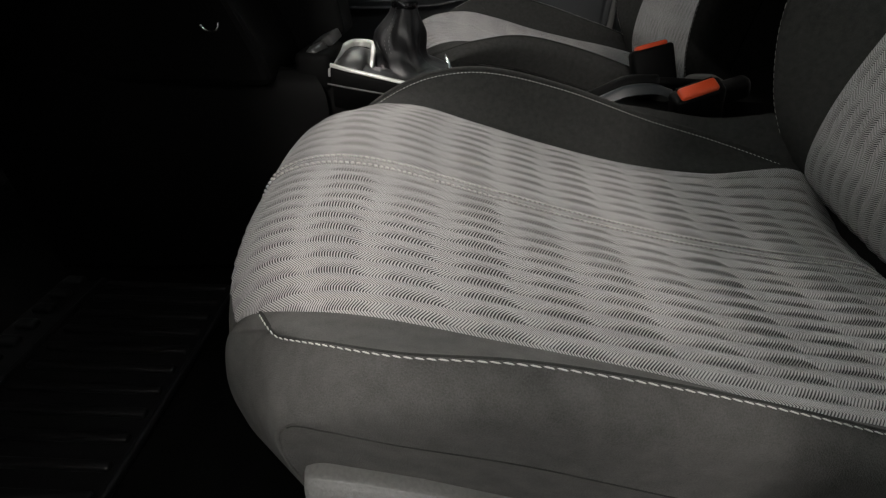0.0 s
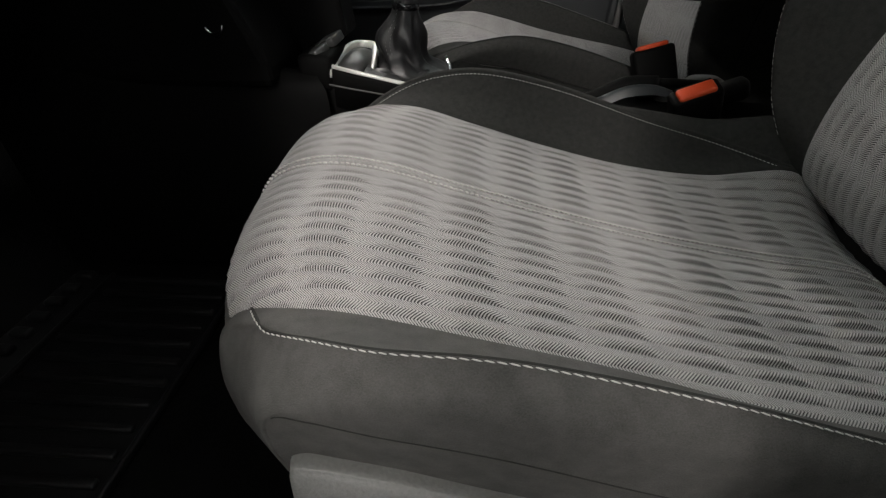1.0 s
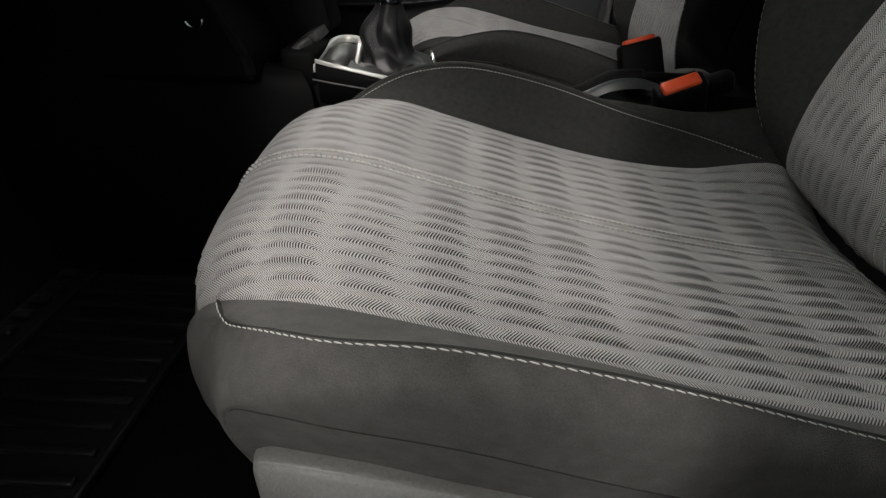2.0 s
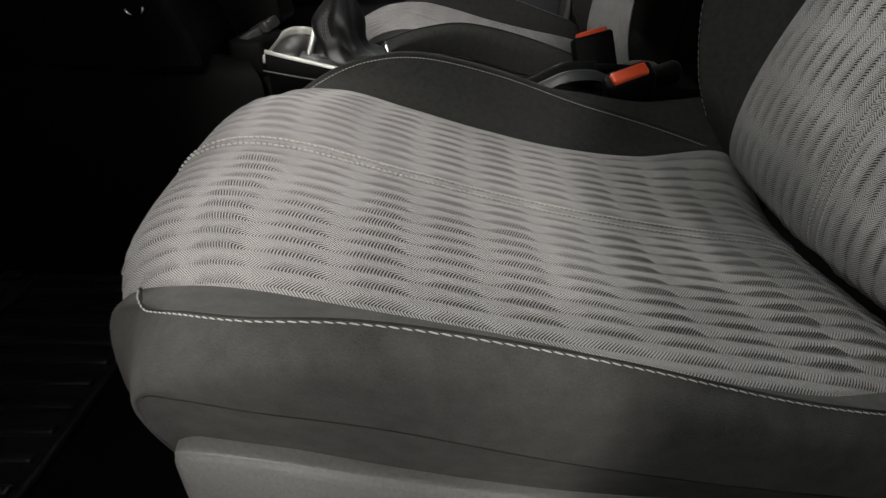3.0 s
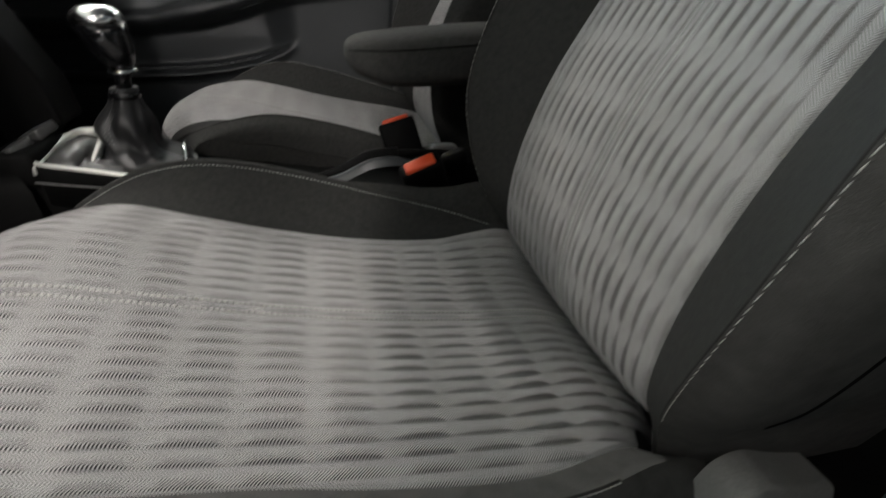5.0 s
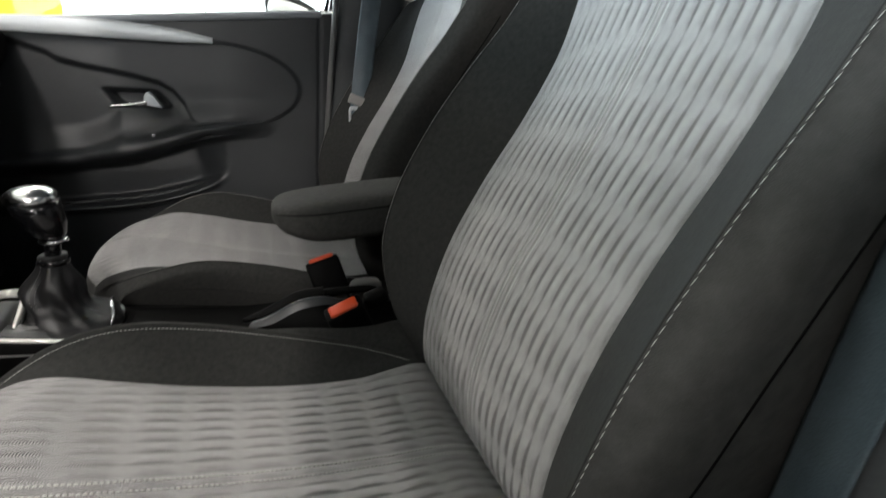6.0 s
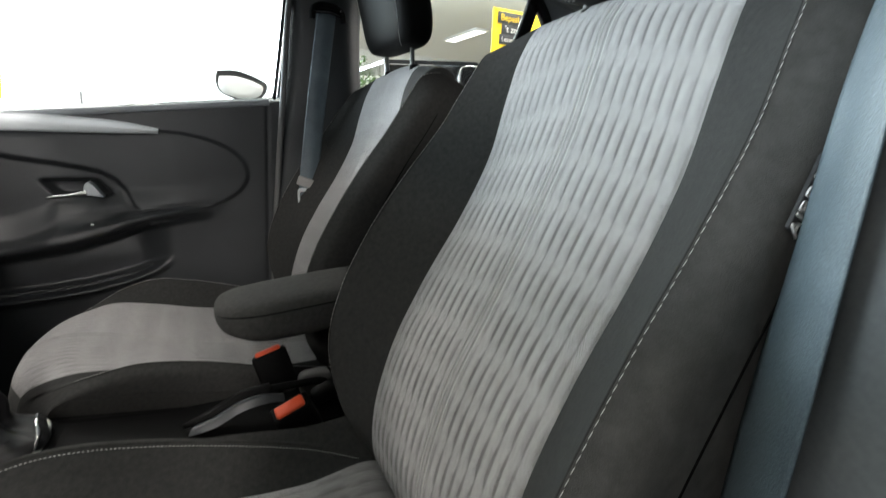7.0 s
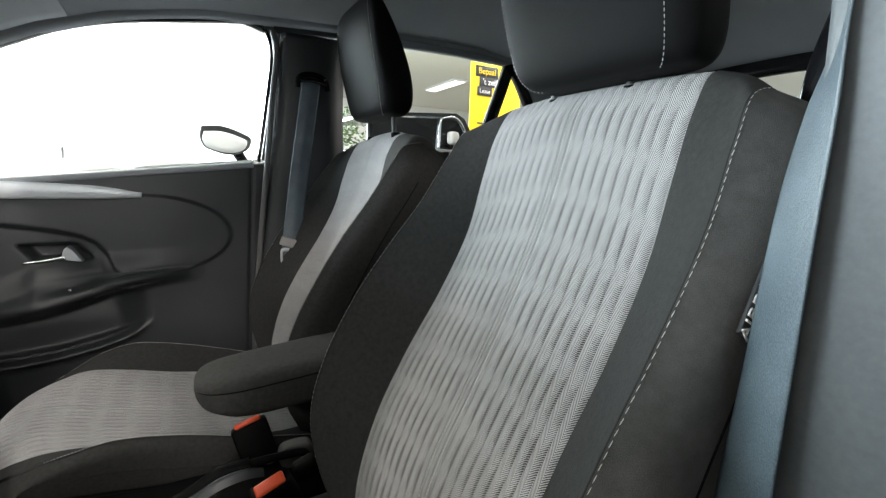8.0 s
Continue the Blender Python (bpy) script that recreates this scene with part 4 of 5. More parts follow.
bar("quarter_frame", [(.885, .985, 1.30), (.935, .985, 1.235), (1.00, .985, 1.13), (1.06, .985, 1.02)], .04, .03, M_GLOSS, far, "black quarter window frame", 10)
plate("rear_pillar", [(.90, 1.31), (.95, 1.24), (1.02, 1.13), (1.09, 1.0), (1.40, 1.0), (1.40, 1.16), (1.15, 1.25)], "y", .97, .05, M_HEADLINER, far, "grey rear pillar trim", 0.01)
plate("pillar_head", [(.055, 1.262), (.29, 1.283), (.29, 1.33), (.055, 1.31)], "y", .985, .03, M_PILLAR, far, "dark pillar head trim", 0.004)
bar("rear_window_top", [(.25, .985, 1.285), (.5, .985, 1.297), (.72, .985, 1.300), (.89, .985, 1.295)], .022, .03, M_HEADLINER, far, "grey window frame lining", 20)
pane = plate("rear_pane", [(.25, .945), (.78, .985), (.885, 1.29), (.72, 1.30), (.5, 1.297), (.25, 1.285)], "y", 1.0, .004, M_GLASS, far, "clear rear door glass")
pane.visible_shadow = False
# rear end
tail = thing("wall_rear", (1.39, .345, .05), "rear end of the car with its window", "car tailgate", kind="structure")
plate("tail_trim", [(-.33, .05), (1.02, .05), (1.02, .96), (-.33, .96)], "x", 1.36, .05, M_BLACK, tail, "black tailgate trim", 0.01)
bar("tail_frame", [(1.375, -.30, 1.222), (1.375, .345, 1.245), (1.375, .99, 1.222)], .075, .03, M_GLOSS, tail, "black rear window frame", 12, (1, 0, 0))
for yy in (-.28, .97):
    bar("tail_frame", [(1.385, yy, .95), (1.385, yy, 1.24)], .06, .03, M_GLOSS, tail, "black rear window frame", 0, (1, 0, 0))
pane = plate("rear_window_pane", [(-.28, .95), (.97, .95), (.97, 1.235), (.345, 1.26), (-.28, 1.235)], "x", 1.395, .004, M_GLASS, tail, "clear rear window glass")
pane.visible_shadow = False
# near B-pillar: jamb in body colour, trim inside it
jamb = [[(.32, -.30, .05), (.31, -.30, .5), (.29, -.30, .8), (.28, -.295, 1.1), (.28, -.28, 1.27)], [(.15, -.306, .05), (.14, -.306, .5), (.14, -.306, .8), (.145, -.3, 1.1), (.15, -.285, 1.27)], [(.110, -.322, .05), (.104, -.322, .5), (.102, -.322, .8), (.096, -.317, 1.0), (.11, -.305, 1.27)], [(.118, -.39, .05), (.11, -.39, .5), (.108, -.39, .8), (.102, -.38, 1.0), (.115, -.36, 1.27)], [(.16, -.455, .05), (.15, -.455, .5), (.15, -.455, .8), (.15, -.44, 1.1), (.16, -.41, 1.27)], [(.32, -.47, .05), (.31, -.47, .5), (.30, -.47, .8), (.30, -.45, 1.1), (.30, -.42, 1.27)]]
sheet("pillar_jamb", loft(jamb, 50, 40), M_BODY, near, "blue-grey painted door jamb", thick=-0.02)
plate("rear_quarter", [(.27, .05), (1.40, .05), (1.40, 1.16), (1.15, 1.25), (1.05, 1.28), (.98, 1.0), (.27, .945)], "y", -.345, .05, M_DOOR, near, "dark rear door trim", 0.01)
bar("window_frame", [(.335, -.222, .90), (.338, -.216, .96), (.342, -.228, 1.03), (.35, -.27, 1.16)], .012, .03, M_GLOSS, near, "black rear window frame", 16, (0, 1, 0))
pane = plate("rear_pane", [(.28, .945), (.98, .99), (1.05, 1.27), (.72, 1.30), (.28, 1.285)], "y", -.32, .004, M_GLASS, near, "clear rear door glass")
pane.visible_shadow = False


# Unseen panel, closes the near side and keeps light off the footwell.
plate("kick_panel", [(-1.45, .05), (-.98, .05), (-.93, .5), (-.98, .88), (-1.45, .90)], "y", -.385, .05, M_BLACK, near, "unseen black kick panel ahead of the doorway", 0.01)
plate("kick_panel", [(-1.45, .05), (-1.0, .05), (-1.0, .80), (-1.45, .80)], "y", 1.0, .05, M_BLACK, far, "black kick panel", 0.01)
# ---- seat belts ----
def belt(y, s, line, label):
    b = thing("seat_belt", (.15, y, 1.12), label, "seat belt", "front seat belts")
    left = [(x, y - s * d, z) for x, z, d in line]
    mid = [(x + .026, y - s * (d + .006), z) for x, z, d in line]
    right = [(x + .052, y - s * d, z) for x, z, d in line]
    sheet("webbing", loft([left, mid, right], 60, 12), M_BELT, b, "blue-grey webbing", thick=0.0016)
    x, z, d = line[0]
    tube("guide_loop", [(x - .014, y - s * .022, z - .018), (x - .012, y - s * .026, z + .004), (x + .006, y - s * .028, z + .016), (x + .040, y - s * .028, z + .017), (x + .064, y - s * .026, z + .004), (x + .070, y - s * .022, z - .020)], .008, M_BLACK, b, "black belt guide loop", 10, 30)
    tube("guide_bar", [(x - .012, y - s * .030, z - .002), (x + .026, y - s * .032, z + .002), (x + .064, y - s * .030, z - .004)], .0055, M_GLOSS, b, "gloss black guide bar", 10, 10)
    block("guide_stud", pose(x + .060, y - s * .036, z + .006), (.006, .004, .006), M_CHROME, b, "bright stud", 0.001)
    block("tongue_grip", pose(.072, y - s * .034, .678, 0, 20, 0), (.064, .014, .026), M_GRIP, b, "pale grey plastic tongue grip", 0.004, 3)
    at = np.array([.055, y - s * .036, .642])
    bars = [np.array([(p[0], 0, p[1]) for p in rounded_loop(0, 0, 0, a, c, 24, .5)]) + at for a, c in ((.009, .014), (.015, .024))]
    deep = np.array([0, .003, 0])
    under(mesh_object("tongue", np.vstack([bars[1] + deep, bars[1], bars[0], bars[0] + deep]), grid_faces(4, 24, True), M_SILVER, None, "bright steel tongue"), b)
    return b


belt(.93, 1, [(.112, 1.128, .016), (.092, 1.0, .020), (.070, .85, .022), (.048, .69, .03), (.035, .55, .03), (.02, .35, .02), (.01, .14, 0)], "blue-grey seat belt hanging on the far door pillar")


def near_belt():
    """Hangs turned towards the doorway, its front edge at the pillar."""
    b = thing("seat_belt", (.1, -.31, 1.12), "pale blue-grey seat belt hanging in the open doorway", "seat belt", "front seat belts")
    lft = [(.10, -.270, .14), (.105, -.274, .35), (.110, -.277, .56), (.113, -.280, .66), (.115, -.286, .75), (.116, -.292, .85), (.117, -.300, .91), (.118, -.312, .97), (.125, -.318, 1.12)]
    rgt = [(.070, -.316, .14), (.075, -.320, .35), (.080, -.322, .56), (.082, -.324, .66), (.083, -.325, .75), (.084, -.326, .85), (.085, -.327, .91), (.087, -.326, .97), (.095, -.330, 1.12)]
    bow = [tuple((p + q) / 2 + o for p, q, o in zip(a, c, (-.004, -.002, 0))) for a, c in zip(lft, rgt)]
    sheet("webbing", loft([lft, bow, rgt], 80, 14), M_BELT, b, "blue-grey webbing", thick=0.0014)
    block("upper_guide", pose(.11, -.322, 1.13, 0, -8, 60), (.09, .03, .036), M_BLACK, b, "black plastic upper guide", 0.008, 3)
    return b


near_belt()

# ---- far front door ----
door = thing("door_1", (-.5, 1.0, .1), "closed dark passenger door with silver strip and chrome handle", "car door", kind="structure")


def bell(v, c, w):
    return np.exp(-((v - c) / w) ** 2)


def step(v, a, b):
    t = np.clip((v - a) / (b - a), 0, 1)
    return t * t * (3 - 2 * t)


xs, zs = np.linspace(-1.08, .03, 250), np.linspace(.10, .93, 240)
X, Z = np.meshgrid(xs, zs, indexing="ij")
sill = .908 + .11 * (X + .003)          # the sill falls a little towards the front
lip_z = np.interp(X, [-1.1, -.70, -.60, -.49, -.41, -.328, -.227, -.10], [.50, .515, .525, .543, .564, .592, .606, .610])
top_z = np.interp(X, [-1.1, -.70, -.60, -.542, -.514, -.453, -.366, -.227, -.10], [.52, .535, .545, .566, .586, .597, .606, .614, .62])
ledge_on = (1 - step(X, -.34, -.13)) * (.55 + .45 * step(X, -.62, -.50))
ledge = .060 * ledge_on * np.where(Z < lip_z, step(Z, lip_z - .045, lip_z - .001), 1 - .72 * step(Z, lip_z + .002, top_z) - .28 * step(Z, top_z, top_z + .06))
cup = -.016 * bell(X, -.44, .05) * bell(Z, (lip_z + top_z) / 2, .010)
brow = np.interp(X, [-1.1, -.72, -.639, -.62, -.574, -.519, -.467, -.42, -.39, -.368, -.352, -.335], [.82, .79, .763, .748, .737, .728, .718, .705, .687, .656, .618, .600])
inset = -.020 * (1 - step(Z, brow - .012, brow + .004)) * step(Z, .47, .60) * (1 - step(X, -.385, -.325))
slant = .266 * (.681 - Z) / .037 * .1
recess = -.045 * step(X, -.548 + slant, -.530 + slant) * (1 - step(X, -.440 + slant, -.420 + slant)) * step(Z, .640, .650) * (1 - step(Z, .676, .688))
pocket_z = np.interp(X, [-1.1, -.70, -.556, -.472, -.389, -.324, -.282, -.25], [.38, .39, .395, .403, .42, .441, .464, .48])
pocket_on = 1 - step(X, -.36, -.27)
pocket = -.035 * pocket_on * step(Z, pocket_z - .01, pocket_z + .02) * (1 - step(Z, lip_z - .05, lip_z - .01))
lip = .026 * bell(Z, pocket_z, .012) * pocket_on
rad = np.sqrt((np.minimum(X + .29, 0) / .4) ** 2 + (np.maximum(X + .29, 0) / .215) ** 2 + ((Z - .70) / .108) ** 2)
panel = .008 * (1 - step(rad, .96, 1.03)) * step(X, -.34, -.24) * step(Z, .60, .62)
edge_line = -.006 * bell(X, -.012 + .045 * (Z - .9), .004)
groove = -.006 * bell(Z, brow - .004, .0045) * (1 - step(X, -.37, -.33))
roll = -.05 * step(Z, sill - .02, sill + .004) ** 2 - .4 * np.clip(Z - sill - .004, 0, 1)
depth = edge_line + ledge + cup + inset + recess + pocket + lip + panel + groove + roll
Zc = np.minimum(Z, sill + .004)
skin = np.stack([X, 1.0 - depth, Zc], -1)
sheet("door_panel", skin, M_DOOR, door, "dark grained door panel", thick=0.03)
strip_top = [(-.72, .826), (-.66, .833), (-.55, .837), (-.44, .834), (-.35, .826), (-.282, .810)]
strip_bot = [(-.72, .800), (-.66, .800), (-.55, .800), (-.44, .800), (-.35, .801), (-.282, .806)]
lo, hi = spline(strip_bot, 50), spline(strip_top, 50)
g = np.array([[(a[0] + (b[0] - a[0]) * t, .968 - .002 * math.sin(math.pi * t), a[1] + (b[1] - a[1]) * t) for t in np.linspace(0, 1, 8)] for a, b in zip(lo, hi)])
sheet("trim_strip", g, M_SILVER, door, "silver trim strip", thick=-0.006)
handle = tube("door_handle", [(-.527, .976, .645), (-.48, .972, .650), (-.445, .970, .657)], [.0035, .005, .006], M_CHROME, door, "slim chrome pull handle", 12, 20)
plate("handle_boss", [(-.455, .652), (-.449, .676), (-.440, .684), (-.430, .672), (-.411, .643), (-.430, .647)], "y", .966, .034, M_SILVER, door, "satin triangular handle boss", 0.004)
block("lock_pin", pose(-.441, .955, .578), (.008, .006, .006), M_CHROME, door, "tiny bright pin", 0.002)
# Pale colour stands in for window light along the sill.
bar("sill_cap", [(-1.05, 1.012, .785), (-.548, 1.012, .837), (-.217, 1.012, .873), (-.01, 1.012, .896)], .018, .05, M_HEADLINER, door, "window sill lip, pale for the window light on it", 20)
frame_pts = [(-1.02, .89), (-.80, 1.0), (-.53, 1.140), (-.428, 1.192), (-.318, 1.229), (-.198, 1.253), (-.06, 1.276), (.005, 1.280), (.036, 1.262), (.048, 1.20), (.034, 1.09), (.005, .905)]
bar("window_frame", [(x, 1.005, z) for x, z in frame_pts], .010, .03, M_GLOSS, door, "black window frame", 70)
bar("door_frame_outer", [(x + .030 * step(x, -.15, .02), 1.004, z + .028 * (1 - step(x, -.10, .022))) for x, z in frame_pts], .042, .02, M_BODY, door, "blue-grey outer door frame", 70)
pane = plate("window_pane", [(-1.02, .80), (-.01, .90), (.025, 1.12), (.02, 1.2), (-.04, 1.245), (-.316, 1.199), (-.523, 1.115), (-.80, .975)], "y", 1.02, .004, M_GLASS, door, "clear door window glass")
pane.visible_shadow = False
visor = thing("sun_visor", (-.52, .70, 1.20), "grey folded sun visor under the roof front", "sun visor")
sheet("visor_board", np.array([[(x, y, rail_z(x) + .045 - .02 * (y > 0) + .0) for y in np.linspace(.45, .93, 12)] for x in np.linspace(-.60, -.40, 8)]), M_HEADLINER, visor, "", thick=0.014)

# ---- the showroom round the car ----
plate_floor = tagged(plate("ground", [(-12, -9), (14, -9), (14, 14), (-12, 14)], "z", GROUND - .1, .1, M_TILE, None), "grey polished showroom floor", "floor", kind="structure")
sc = tagged(plate("showroom_ceiling", [(-12, -9), (14, -9), (14, 14), (-12, 14)], "z", CEIL, .15, M_CEILING, None), "cream showroom ceiling", "ceiling", kind="structure")
# Unseen screen, added to keep light off the rear of the seat.
tagged(plate("wall_partition", [(-.36, GROUND), (3, GROUND), (3, 1.32), (-.36, 1.32)], "y", -.76, .06, M_BLOCKER, None), "unseen plain dark screen added to block light behind the doorway", "screen", kind="structure")
# The south wall is dark only to cut light bounced through the doorway.
for nm, outline, ax, at in (("wall_west", [(-9, GROUND), (14, GROUND), (14, CEIL), (-9, CEIL)], "x", -12.2), ("wall_east", [(-9, GROUND), (14, GROUND), (14, CEIL), (-9, CEIL)], "x", 14), ("wall_south", [(-12, GROUND), (14, GROUND), (14, CEIL), (-12, CEIL)], "y", -9.2)):
    tagged(plate(nm, outline, ax, at, .2, M_BLOCKER if nm == "wall_south" else M_WALL, None), "unseen showroom wall, darkened to cut bounced light" if nm == "wall_south" else "white painted showroom wall", "wall", kind="structure")
# Unseen open door, added to block light into the footwell.
open_door = thing("door_2", (-1.0, -.38, .1), "unseen open dark driver's door that blocks light into the footwell", "car door", kind="structure")
for nm, z, tall in (("door_panel", .52, .76), ("window_rail", 1.24, .04)):
    block(nm, pose(-.78, -.85, z, 0, 0, -65), (1.04, .07, tall), M_DOOR, open_door, "dark door panel" if tall > .1 else "black window rail", 0.012, 3)
block("window_post", pose(-.57, -1.30, 1.07, 0, 0, -65), (.05, .05, .34), M_GLOSS, open_door, "black window post", 0.008)
glass_front = thing("wall_north", (0, 8.6, GROUND), "bright glass showroom front", "glass front", kind="structure")
plate("daylight_view", [(-12, GROUND), (2.2, GROUND), (2.2, CEIL), (-12, CEIL)], "y", 9.2, .02, M_DAY, glass_front, "glowing panel for overcast daylight")
plate("back_wall", [(2.2, GROUND), (14, GROUND), (14, CEIL), (2.2, CEIL)], "y", 13.8, .2, M_WALL, glass_front, "white wall")
for k in range(5):
    block("mullion", pose(-9.4 + k * 2.9, 8.6, (GROUND + CEIL) / 2), (.08, .12, CEIL - GROUND), M_WHITE, glass_front, "white window mullion", 0.008)
# South and west panels are added beside their lamps; no windows are known there.
plate("daylight_view", [(-3.8, .7), (.2, .7), (.2, 2.9), (-3.8, 2.9)], "y", -8.98, .02, M_DAY, glass_front, "glowing panel for overcast daylight")
plate("daylight_view", [(-.5, .8), (5.5, .8), (5.5, 3.2), (-.5, 3.2)], "x", -11.99, .02, M_DAY, glass_front, "glowing panel for overcast daylight")
block("transom", pose(-4.9, 8.6, 2.3), (14.2, .1, .08), M_WHITE, glass_front, "white transom", 0.008)

# A fixture for every lamp, though most of the lamps are added.
for lx, ly, watts in LAMPS:
    l = thing("ceiling_light", (lx, ly, CEIL - .05), "long flat ceiling light on the showroom ceiling", "ceiling light", "showroom lights")
    block("frame", pose(lx, ly, CEIL - .03), (.36, 1.6, .05), M_WHITE, l, "white frame", 0.006)
    block("diffuser", pose(lx, ly, CEIL - .062), (.28, 1.5, .01), M_DIFFUSER, l, "glowing diffuser", 0.002)

# yellow lease banner on a stand
banner = thing("banner_stand", (3.7, 5.0, GROUND), "tall yellow lease banner with dark lettered panel", "banner")
block("foot", pose(3.75, 5.0, GROUND + .02), (.95, .30, .04), M_GREYPL, banner, "grey banner foot", 0.01)
block("sheet", pose(3.75, 5.0, 1.10), (.86, .02, 2.72), M_YELLOW, banner, "yellow banner cloth", 0.004)
for k, (zz, ww, xx) in enumerate(((2.35, .37, 3.575), (2.215, .34, 3.625), (2.09, .24, 3.545))):
    block("lettered_panel", pose(xx, 4.984, zz, 0, 0, 0), (ww, .008, .145 - .012 * k), M_PRINT, banner, "dark grey panel", 0.001)
for words, size, mat_, xx, zz in (("Bepaal", .112, M_YELLOW, 3.575, 2.35), ("'t zelf", .112, M_WHITE, 3.625, 2.215), ("Lease", .080, M_WHITE, 3.545, 2.09)):
    w = text_mesh("lettering", words, size, mat_, pose(xx, 4.976, zz, 90, 0, 0))
    under(w, banner)
for k in range(3):
    block("small_print", pose(3.62, 4.986, 1.66 - k * .07), (.36 - .05 * k, .006, .022), M_PRINT, banner, "", 0.001)

# dark display van behind the rear window
van = thing("dark_van", (2.4, 4.2, GROUND), "dark parked van with chrome window trim and mirror", "van")
plate("van_body", [(1.2, GROUND + .2), (4.6, GROUND + .2), (4.6, 1.05), (3.5, 1.10), (2.6, 1.16), (1.2, 1.14)], "y", 3.6, 1.3, M_CARDARK, van, "dark painted body", 0.05)
plate("van_roof", [(1.35, 1.475), (2.05, 1.525), (2.32, 1.545), (2.42, 1.50), (2.62, 1.20), (2.56, 1.17), (2.36, 1.475), (2.28, 1.50), (2.05, 1.49), (1.35, 1.44)], "y", 3.7, 1.1, M_CARDARK, van, "dark roof and windscreen pillar", 0.006)
for nm, outline in (("sliding door", [(1.36, 1.165), (2.085, 1.165), (2.105, 1.475), (1.36, 1.435)]), ("front door", [(2.135, 1.18), (2.52, 1.18), (2.35, 1.46), (2.27, 1.485), (2.15, 1.478)])):
    plate("van_window", outline, "y", 3.705, .02, M_GLOSS, van, "dark tinted " + nm + " window", 0.004)
bar("van_chrome", [(2.112, 3.69, 1.18), (2.114, 3.69, 1.32), (2.13, 3.69, 1.455), (2.20, 3.69, 1.492), (2.29, 3.69, 1.498), (2.36, 3.69, 1.462), (2.44, 3.69, 1.345), (2.53, 3.69, 1.19)], .016, .015, M_CHROME, van, "chrome window trim", 40)
bar("waist_trim", [(1.36, 3.645, 1.152), (2.1, 3.645, 1.158), (2.58, 3.645, 1.168)], .022, .06, M_GREYPL, van, "grey waist trim", 16)
block("van_mirror", pose(2.225, 3.60, 1.285, 0, 0, 20), (.115, .09, .125), M_GRIP, van, "pale grey door mirror", 0.03, 3)
tube("mirror_arm", [(2.29, 3.66, 1.20), (2.26, 3.62, 1.23), (2.24, 3.60, 1.25)], .016, M_BLACK, van, "black mirror arm", 10, 8)
for x in (1.9, 3.9):
    w = [rounded_loop(0, 0, 0, r, r, 32, 1.0)[:, [0, 2, 1]] + np.array([x, y, GROUND + .32]) for y, r in ((3.58, .2), (3.57, .31), (3.60, .32), (3.78, .32), (3.80, .3))]
    rings("van_wheel", w, M_RUBBER, van, "black tyre")

# white display car beside the far door, of which the mirror shows
white = thing("white_car", (-.6, 3.2, GROUND), "white parked display car with dark-edged door mirror", "car")
plate("car_body", [(-2.6, GROUND + .18), (1.7, GROUND + .18), (1.75, .45), (1.6, .80), (.75, .90), (-.2, .93), (-2.4, .93), (-2.65, .6)], "y", 2.75, 1.5, M_CARWHITE, white, "white painted body", 0.06)
for x in (-1.75, 1.05):
    w = [rounded_loop(0, 0, 0, r, r, 32, 1.0)[:, [0, 2, 1]] + np.array([x, y, GROUND + .31]) for y, r in ((2.72, .2), (2.71, .30), (2.74, .31), (2.92, .31), (2.94, .29))]
    rings("car_wheel", w, M_RUBBER, white, "black tyre")
mir_out = spline([(-.066, 1.128), (.02, 1.136), (.09, 1.122), (.150, 1.098), (.188, 1.072), (.172, 1.015), (.115, .984), (.05, .981), (-.02, 1.000), (-.058, 1.022), (-.076, 1.075), (-.066, 1.128)], 45)[:-1]
mid_at = np.array([.05, 1.06])
mir = []
for y, k in ((2.515, .80), (2.505, .93), (2.50, 1.0), (2.53, 1.02), (2.60, .86), (2.66, .45), (2.67, .1)):
    mir.append([(*(mid_at + (p - mid_at) * k),) for p in mir_out])
    mir[-1] = np.array([(x, y, z) for x, z in mir[-1]])
rings("car_mirror", mir, M_KEY, white, "dark grey door mirror shell")
# White paint stands in for the bright reflection in the glass.
glass = [np.array([(x, y, z) for x, z in (np.array([.045, 1.048]) + (mir_out - mid_at) * np.array([k * .88, k * .76]))]) for y, k in ((2.504, 1.0), (2.497, .99), (2.496, .5), (2.496, .02))]
rings("mirror_glass", glass, M_CARWHITE, white, "mirror face painted white for its bright reflection")
tube("mirror_foot", [(.12, 2.60, 1.0), (.16, 2.68, .95), (.20, 2.76, .91)], .03, M_BLACK, white, "black mirror foot", 10, 8)

block("window_post", pose(-.722, 2.76, .945), (.014, .012, .09), M_PRINT, white, "thin dark window post", 0.003)

# yellow flag ahead
flag = thing("yellow_flag", (-2.05, 6.0, GROUND), "yellow advertising flag with rounded edge on a foot", "flag")
out = [(-2.6, .55), (-2.05, .55), (-1.93, .9), (-1.88, 1.25), (-1.90, 1.6), (-1.98, 2.0), (-2.15, 2.35), (-2.4, 2.5), (-2.6, 2.5)]
plate("flag_cloth", out, "y", 6.0, .012, M_YELLOW, flag, "yellow cloth", 0.003)
tube("flag_pole", [(-2.6, 6.0, GROUND + .02), (-2.6, 6.0, 1.2), (-2.6, 6.0, 2.5)], .014, M_GREYPL, flag, "grey pole", 10)
block("flag_foot", pose(-2.6, 6.0, GROUND + .02), (.5, .5, .04), M_GREYPL, flag, "grey foot plate", 0.008)

# green plant in a pot behind the van
plant = thing("potted_tree", (1.55, 5.2, GROUND), "small green indoor tree in a grey pot", "potted tree")
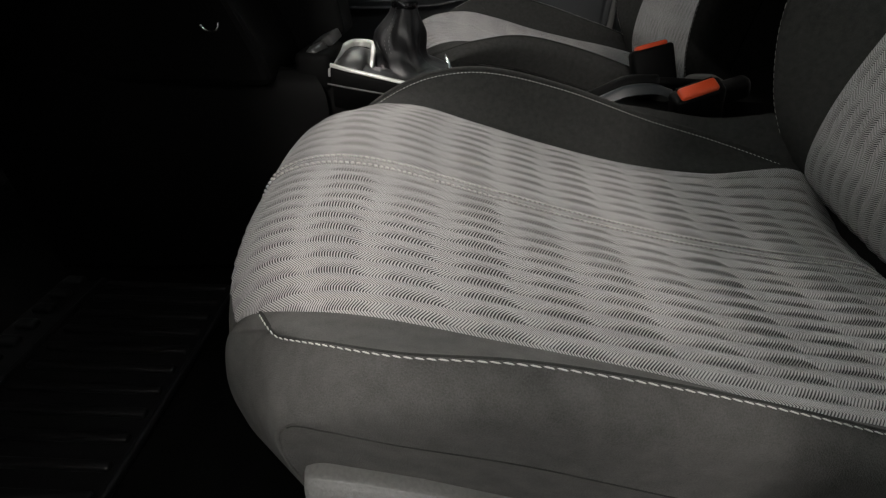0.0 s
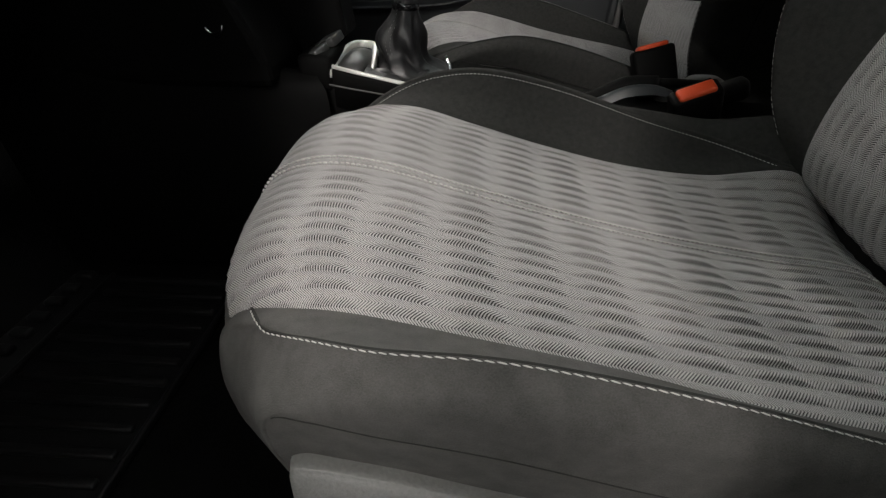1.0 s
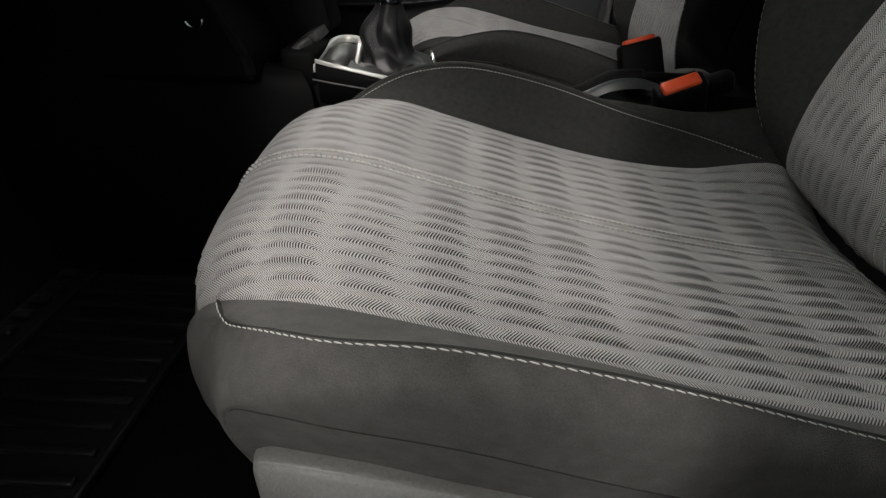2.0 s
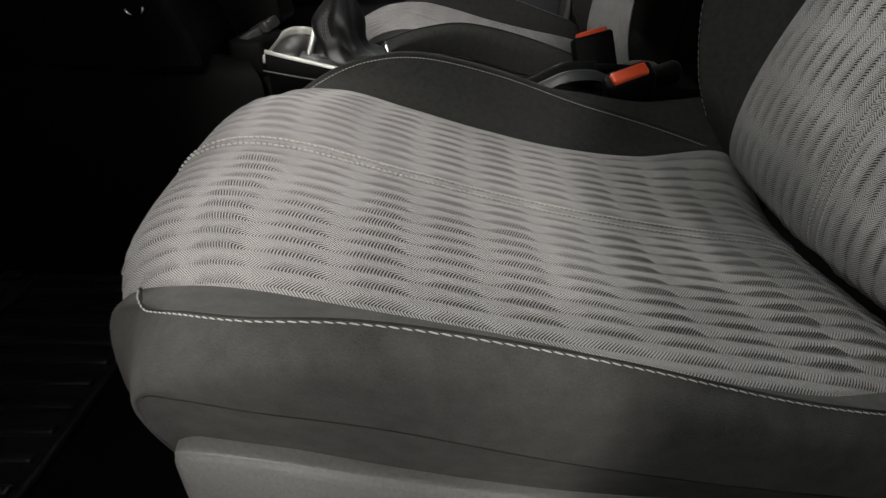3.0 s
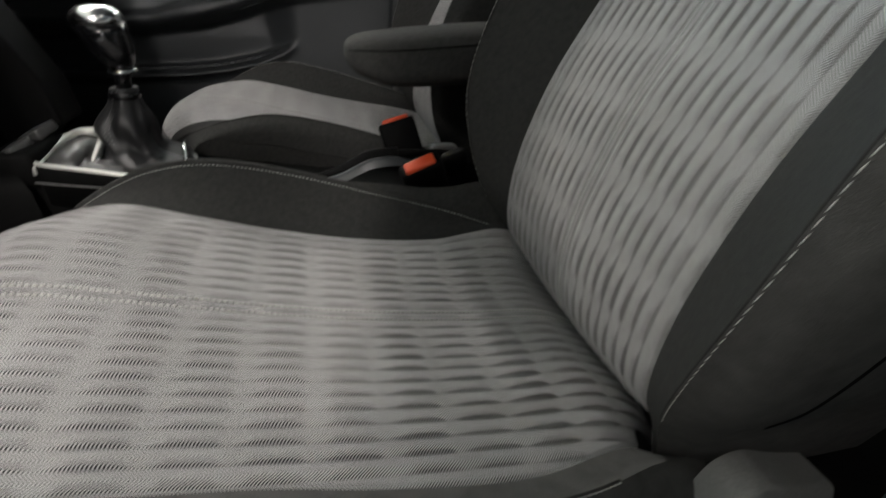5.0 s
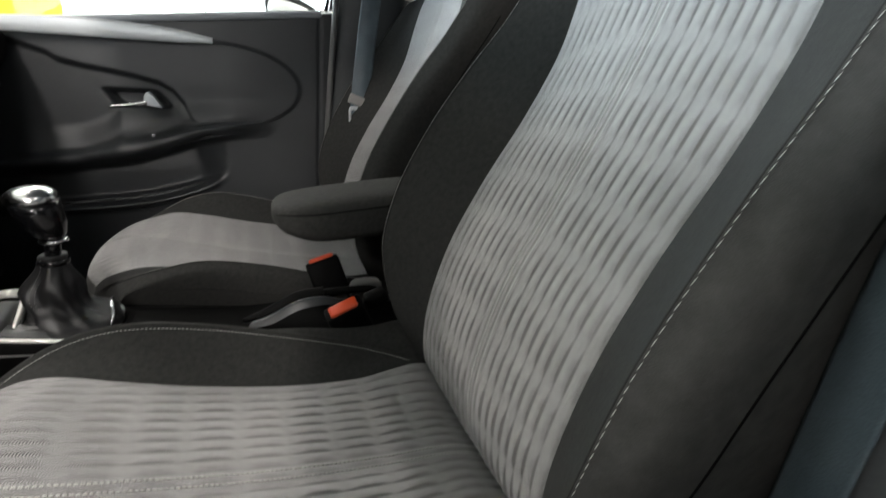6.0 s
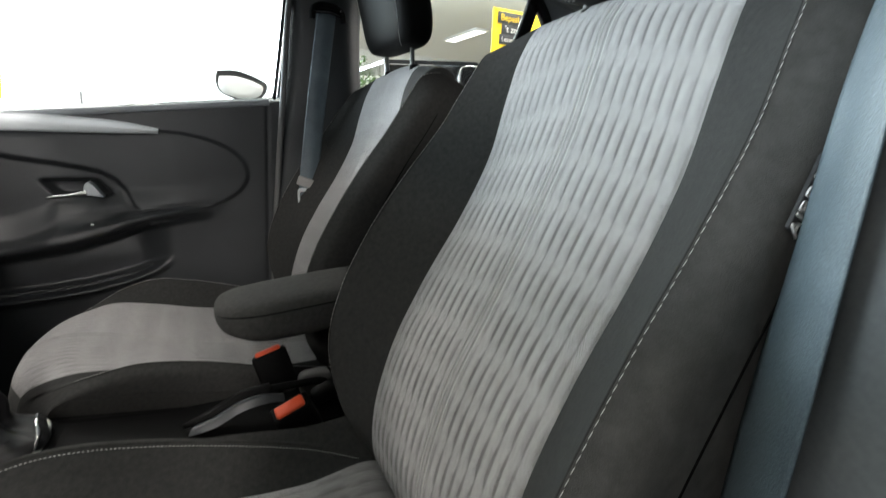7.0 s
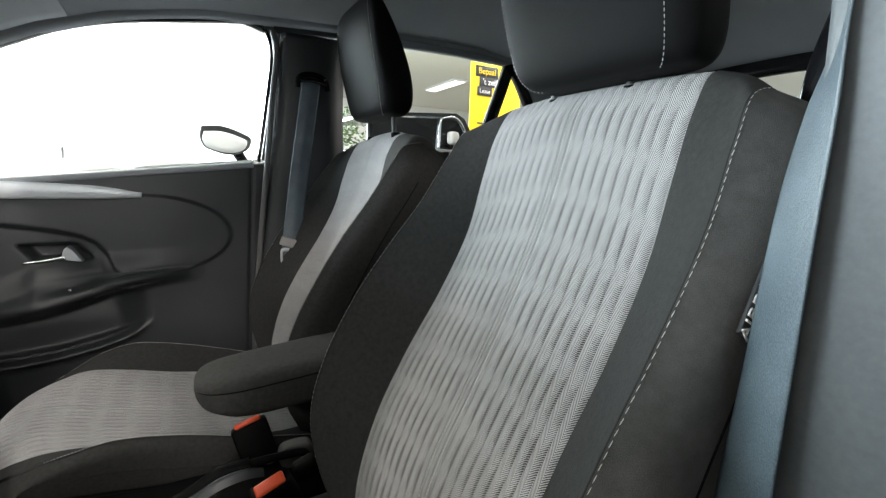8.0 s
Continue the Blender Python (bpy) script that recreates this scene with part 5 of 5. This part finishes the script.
rings("pot", [rounded_loop(1.55, 5.2, z, r, r, 24, 1.0) for z, r in ((GROUND, .17), (GROUND + .02, .18), (GROUND + .40, .23), (GROUND + .42, .23), (GROUND + .41, .20), (GROUND + .34, .19))], M_GREYPL, plant, "grey pot")
tube("trunk", [(1.55, 5.2, GROUND + .34), (1.53, 5.21, .5), (1.57, 5.19, 1.0), (1.55, 5.2, 1.4)], [.03, .024, .018, .01], M_TRUNK, plant, "thin brown trunk", 8, 12)
rng = random.Random(5)
verts, faces = [], []
for k in range(420):
    a, e, r = rng.uniform(0, 6.283), rng.uniform(-1, 1), 0.36 * rng.random() ** 0.45
    c = Vector((1.55 + r * math.cos(a) * math.sqrt(1 - e * e) * (1 + .3 * math.sin(3 * a)), 5.2 + r * math.sin(a) * math.sqrt(1 - e * e), 1.42 + .9 * r * e))
    d = Vector((rng.uniform(-1, 1), rng.uniform(-1, 1), rng.uniform(-.6, .6))).normalized()
    n = d.orthogonal().normalized()
    n.rotate(Matrix.Rotation(rng.uniform(0, 6.283), 3, d))
    w, l, b = d.cross(n).normalized(), rng.uniform(.05, .085), len(verts)
    verts += [c, c + d * l * .5 + w * l * .22 + n * .006, c + d * l, c + d * l * .5 - w * l * .22 + n * .006]
    faces += [(b, b + 1, b + 2), (b, b + 2, b + 3)]
crown = under(mesh_object("crown", verts, faces, M_LEAF, None, "loose crown of small green leaves", smooth=False), plant)

# ---- pieces that sit on a part hang under that part ----
ON_PART = {
    "headrest_stitching": "headrest", "seam_stitching": "cushion_insert", "back_seam_stitching": "backrest_insert",
    "cushion_stitching": "cushion_bolster", "cushion_piping": "cushion_bolster", "cushion_seam": "cushion_side",
    "backrest_stitching": "backrest_bolster", "backrest_piping": "backrest_bolster", "side_seam": "backrest_side",
    "post_sleeve": "headrest_post", "airbag_lettering": "airbag_tag", "armrest_seam": "armrest", "release_button": "housing",
    "slot": "housing", "knob_cap": "knob", "collar_ring": "shaft", "handle_boss": "door_handle", "gear_surround_lip": "gear_surround",
    "mirror_glass": "car_mirror", "diffuser": "frame", "socket_ring": "dash_shell", "tongue": "tongue_grip", "rail_bracket": "seat_rail",
}


def middle(ob):
    c = np.array([v[:] for v in ob.bound_box])
    return ob.matrix_basis @ Vector(c.mean(axis=0))


for owner in [o for o in bpy.data.objects if o.parent is None and o.type == "EMPTY"]:
    kids = [o for o in owner.children if o.type == "MESH"]
    for ob in kids:
        host = ON_PART.get(ob.name.split(".")[0])
        hosts = [o for o in kids if o.name.split(".")[0] == host]
        if hosts:
            spot = middle(ob)
            ob.parent = min(hosts, key=lambda o: (middle(o) - spot).length)
            ob.matrix_parent_inverse = Matrix.Identity(4)
